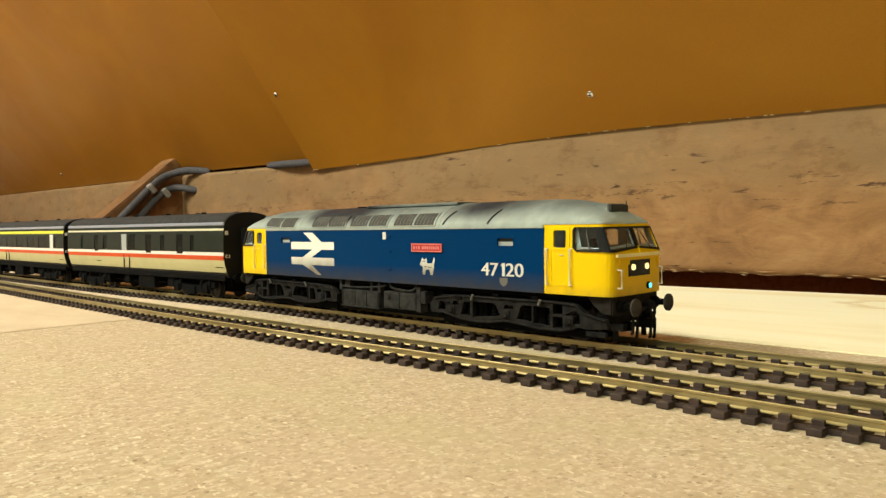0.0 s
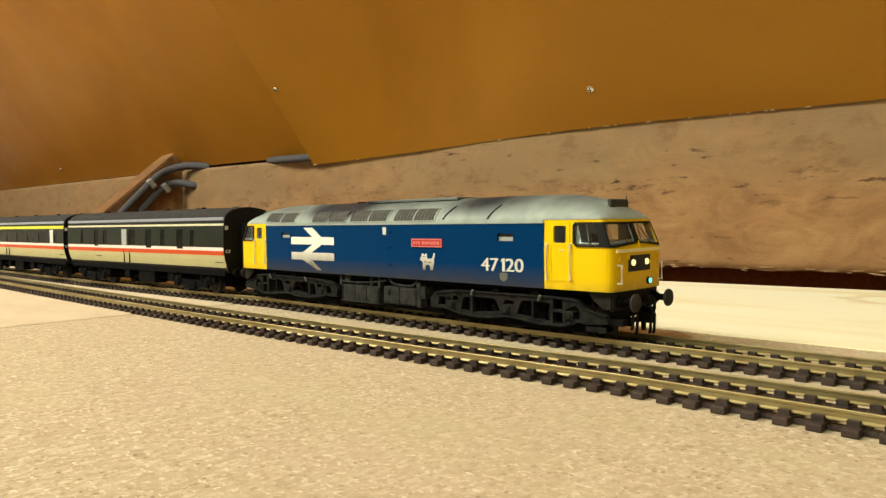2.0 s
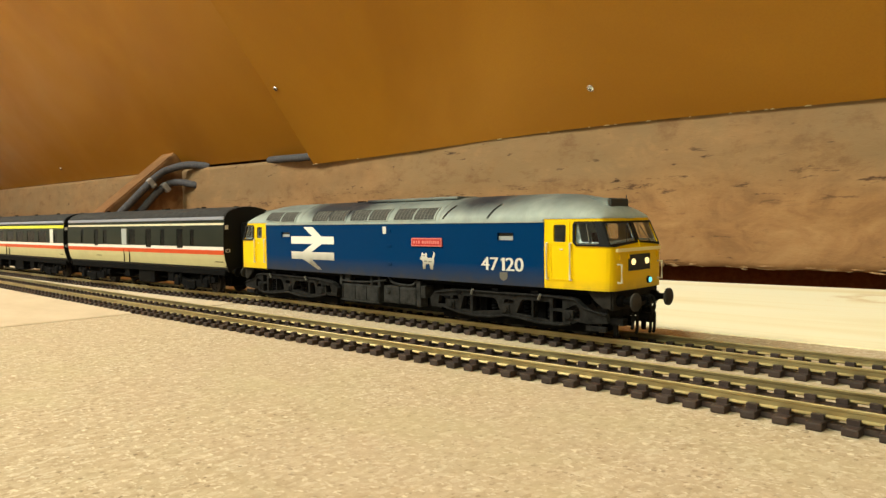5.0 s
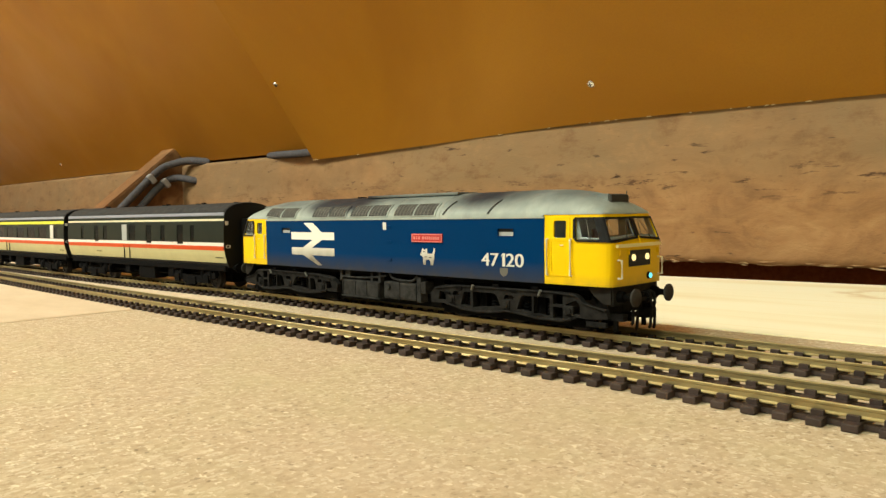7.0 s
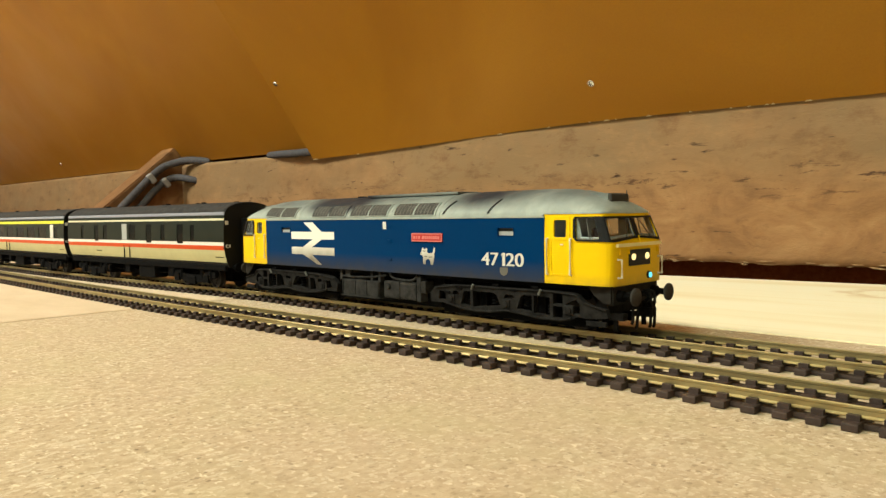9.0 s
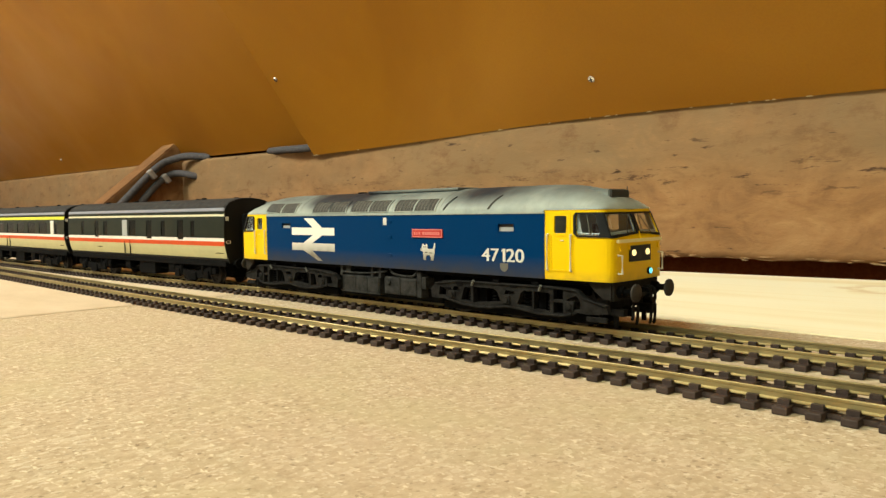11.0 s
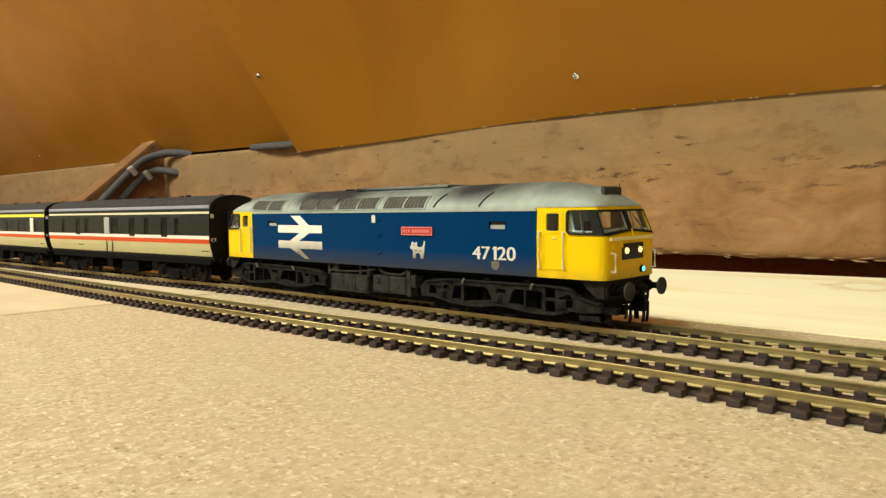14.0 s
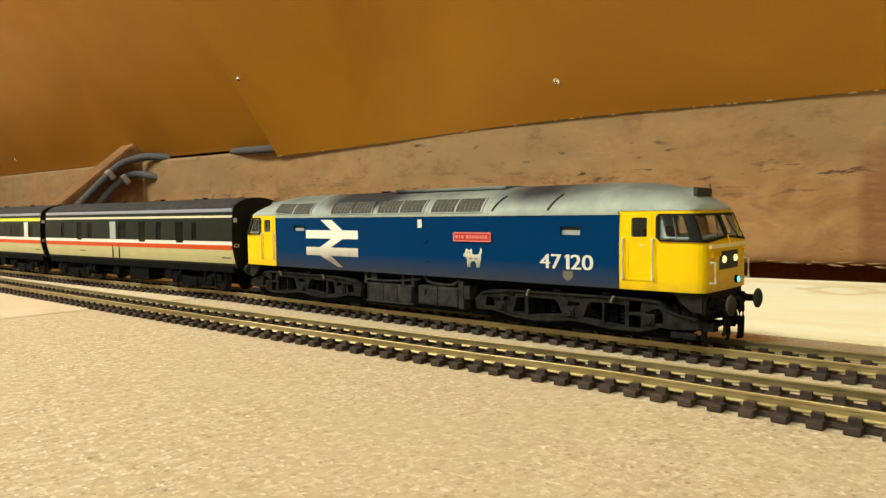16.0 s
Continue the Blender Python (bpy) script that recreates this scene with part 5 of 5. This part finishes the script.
        bk = [bm.verts.new((s * (L - 0.0008), y, z)) for y, z in outl]
        bm.faces.new(fr)
        bm.faces.new(bk)
        for k in range(len(fr)):
            bm.faces.new((fr[k], fr[(k + 1) % len(fr)], bk[(k + 1) % len(fr)], bk[k]))
        end = part("end_wall", bm, M["black"], coach, "black coach end with small white labels")
        part("gangway", boxm(*sorted((s * (L + 0.0003), s * (L + 0.0042))), -0.0058, 0.0058, 0.0200, 0.0475, bevel=0.0008), M["black"], end, "black corridor connection")
        part("end_label", boxm(*sorted((s * (L + 0.0003), s * (L + 0.0006))), *sorted((-0.0166, -0.0146)), 0.0437, 0.0460), M["white"], end, "small white end label")
        code = lettering("C1", *((-0.0166, -0.0138) if s > 0 else (0.0138, 0.0166)), 0.0302, 0.0321, -0.0001, M["white"], end, "small white coach letters", flip=s < 0, name="end_lettering")
        for v in code.data.vertices:
            v.co = (s * (L + 0.0005 - v.co.y), v.co.x, v.co.z)
        for y in (-0.0114, 0.0114):
            bm = turned(bmesh.new(), [(0, 0.0012), (s * 0.0045, 0.0012), (s * 0.0046, 0.0027), (s * 0.0054, 0.0025)], (s * L, y, 0.0186), "x", 14)
            part("buffer", bm, M["dirty"], end)
        part("coupling", boxm(*sorted((s * (L - 0.004), s * (L + 0.0062))), -0.0018, 0.0018, 0.0100, 0.0118), M["dirty"], end)
        # bogies
        xb = s * (L - 0.040)
        bog = part("bogie", boxm(xb - 0.020, xb + 0.020, -0.0100, 0.0100, 0.0125, 0.0160), M["dirty"], coach, "black four-wheeled coach bogie")
        for t in (-1, 1):
            fr_ = [(xb - 0.0265, 0.0150), (xb - 0.018, 0.0152), (xb - 0.008, 0.0128), (xb + 0.008, 0.0128), (xb + 0.018, 0.0152), (xb + 0.0265, 0.0150), (xb + 0.0270, 0.0120),
                   (xb + 0.020, 0.0112), (xb + 0.009, 0.0085), (xb - 0.009, 0.0085), (xb - 0.020, 0.0112), (xb - 0.0270, 0.0120)]
            part("side_frame", plate_xz(fr_, [], t * 0.0158, -t * 0.0020), M["dirty"], bog)
            for x in (xb - 0.017, xb + 0.017):
                bm = boxm(x - 0.0028, x + 0.0028, *sorted((t * 0.0150, t * 0.0168)), 0.0085, 0.0135, bevel=0.0005)
                tube(bm, [(x - 0.0045, t * 0.0155, 0.0110), (x - 0.0045, t * 0.0155, 0.0160)], 0.0012, 8)
                tube(bm, [(x + 0.0045, t * 0.0155, 0.0110), (x + 0.0045, t * 0.0155, 0.0160)], 0.0012, 8)
                part("axle_box", bm, M["dirty"], bog)
            part("bolster_spring", boxm(xb - 0.0050, xb + 0.0050, *sorted((t * 0.0150, t * 0.0166)), 0.0072, 0.0122, bevel=0.0006), M["dirty"], bog)
        for x in (xb - 0.017, xb + 0.017):
            wheel_set(0.0061, bog, x, M["wheel"])
    # underframe boxes
    for x, w_, z in ((-0.050, 0.012, 0.0095), (-0.018, 0.007, 0.0110), (0.010, 0.022, 0.0085), (0.044, 0.010, 0.0105)):
        for s in (-1, 1):
            part("underframe_box", boxm(x - w_ / 2, x + w_ / 2, *sorted((s * 0.0060, s * 0.0148)), z, 0.0186, bevel=0.0006), M["dirty"], coach, "black underframe equipment box")
    # black box added to keep the space under the coach dark
    part("centre_girder", boxm(-L + 0.012, L - 0.012, -0.0050, 0.0050, 0.0088, 0.0186, bevel=0.0006), M["dirty"], coach, "added black box blocking the view under the coach")
    bm = bmesh.new()
    for y in (-0.011, 0.011):
        tube(bm, [(-0.085, y, 0.0180), (-0.060, y, 0.0125), (0.060, y, 0.0125), (0.085, y, 0.0180)], 0.0007, 6)
    part("truss_rod", bm, M["dirty"], coach)
    return coach


X1, LEN1 = -0.2456, 0.2198
coach_a = make_coach("brake_coach", LEN1, X1, M["coachA"], [
    (-0.3315, -0.3271, 0.0342, 0.0440), (-0.3084, -0.3019, 0.0325, 0.0440), (-0.2938, -0.2877, 0.0340, 0.0440), (-0.2539, -0.2445, 0.0340, 0.0442),
    (-0.2294, -0.2220, 0.0322, 0.0440), (-0.2096, -0.2043, 0.0336, 0.0440), (-0.1890, -0.1815, 0.0322, 0.0440), (-0.1728, -0.1682, 0.0340, 0.0438)],
    "brake coach in dark grey, red, white and beige behind the locomotive", [(-0.2641, -0.2568)])
X2, LEN2 = -0.4937, 0.2590
coach_b = make_coach("first_coach", LEN2, X2, M["coachB"], [
    (-0.3845, -0.3780, 0.0338, 0.0430)] + [(x, x + 0.0190, 0.0336, 0.0430) for x in (-0.4216, -0.4500, -0.4784, -0.5068, -0.5352, -0.5636)] + [(-0.6100, -0.6030, 0.0338, 0.0430)],
    "passenger coach with a yellow stripe above its windows", [(-0.3941, -0.3869)])


def rail_pose(x):
    """A coach with its two bogies on the curved track."""
    a, b = bend_far(x + 0.07), bend_far(x - 0.07)
    return pose(x, (a + b) / 2, 0, 0, 0, math.degrees(math.atan2(a - b, 0.14)))


# ---- what moves: the train pulls away to the right
def motions():
    walk(loco, [(t, pose(s, 0, 0)) for t, s in TRAVEL])
    for thing, x in ((coach_a, X1), (coach_b, X2)):
        walk(thing, [(t, rail_pose(x + s)) for t, s in TRAVEL])
    for ob, x, r in WHEELS:
        walk(ob, [(t, pose(x, 0, RAIL_TOP + r, 0, math.degrees(s / r), 0)) for t, s in TRAVEL])


motions()
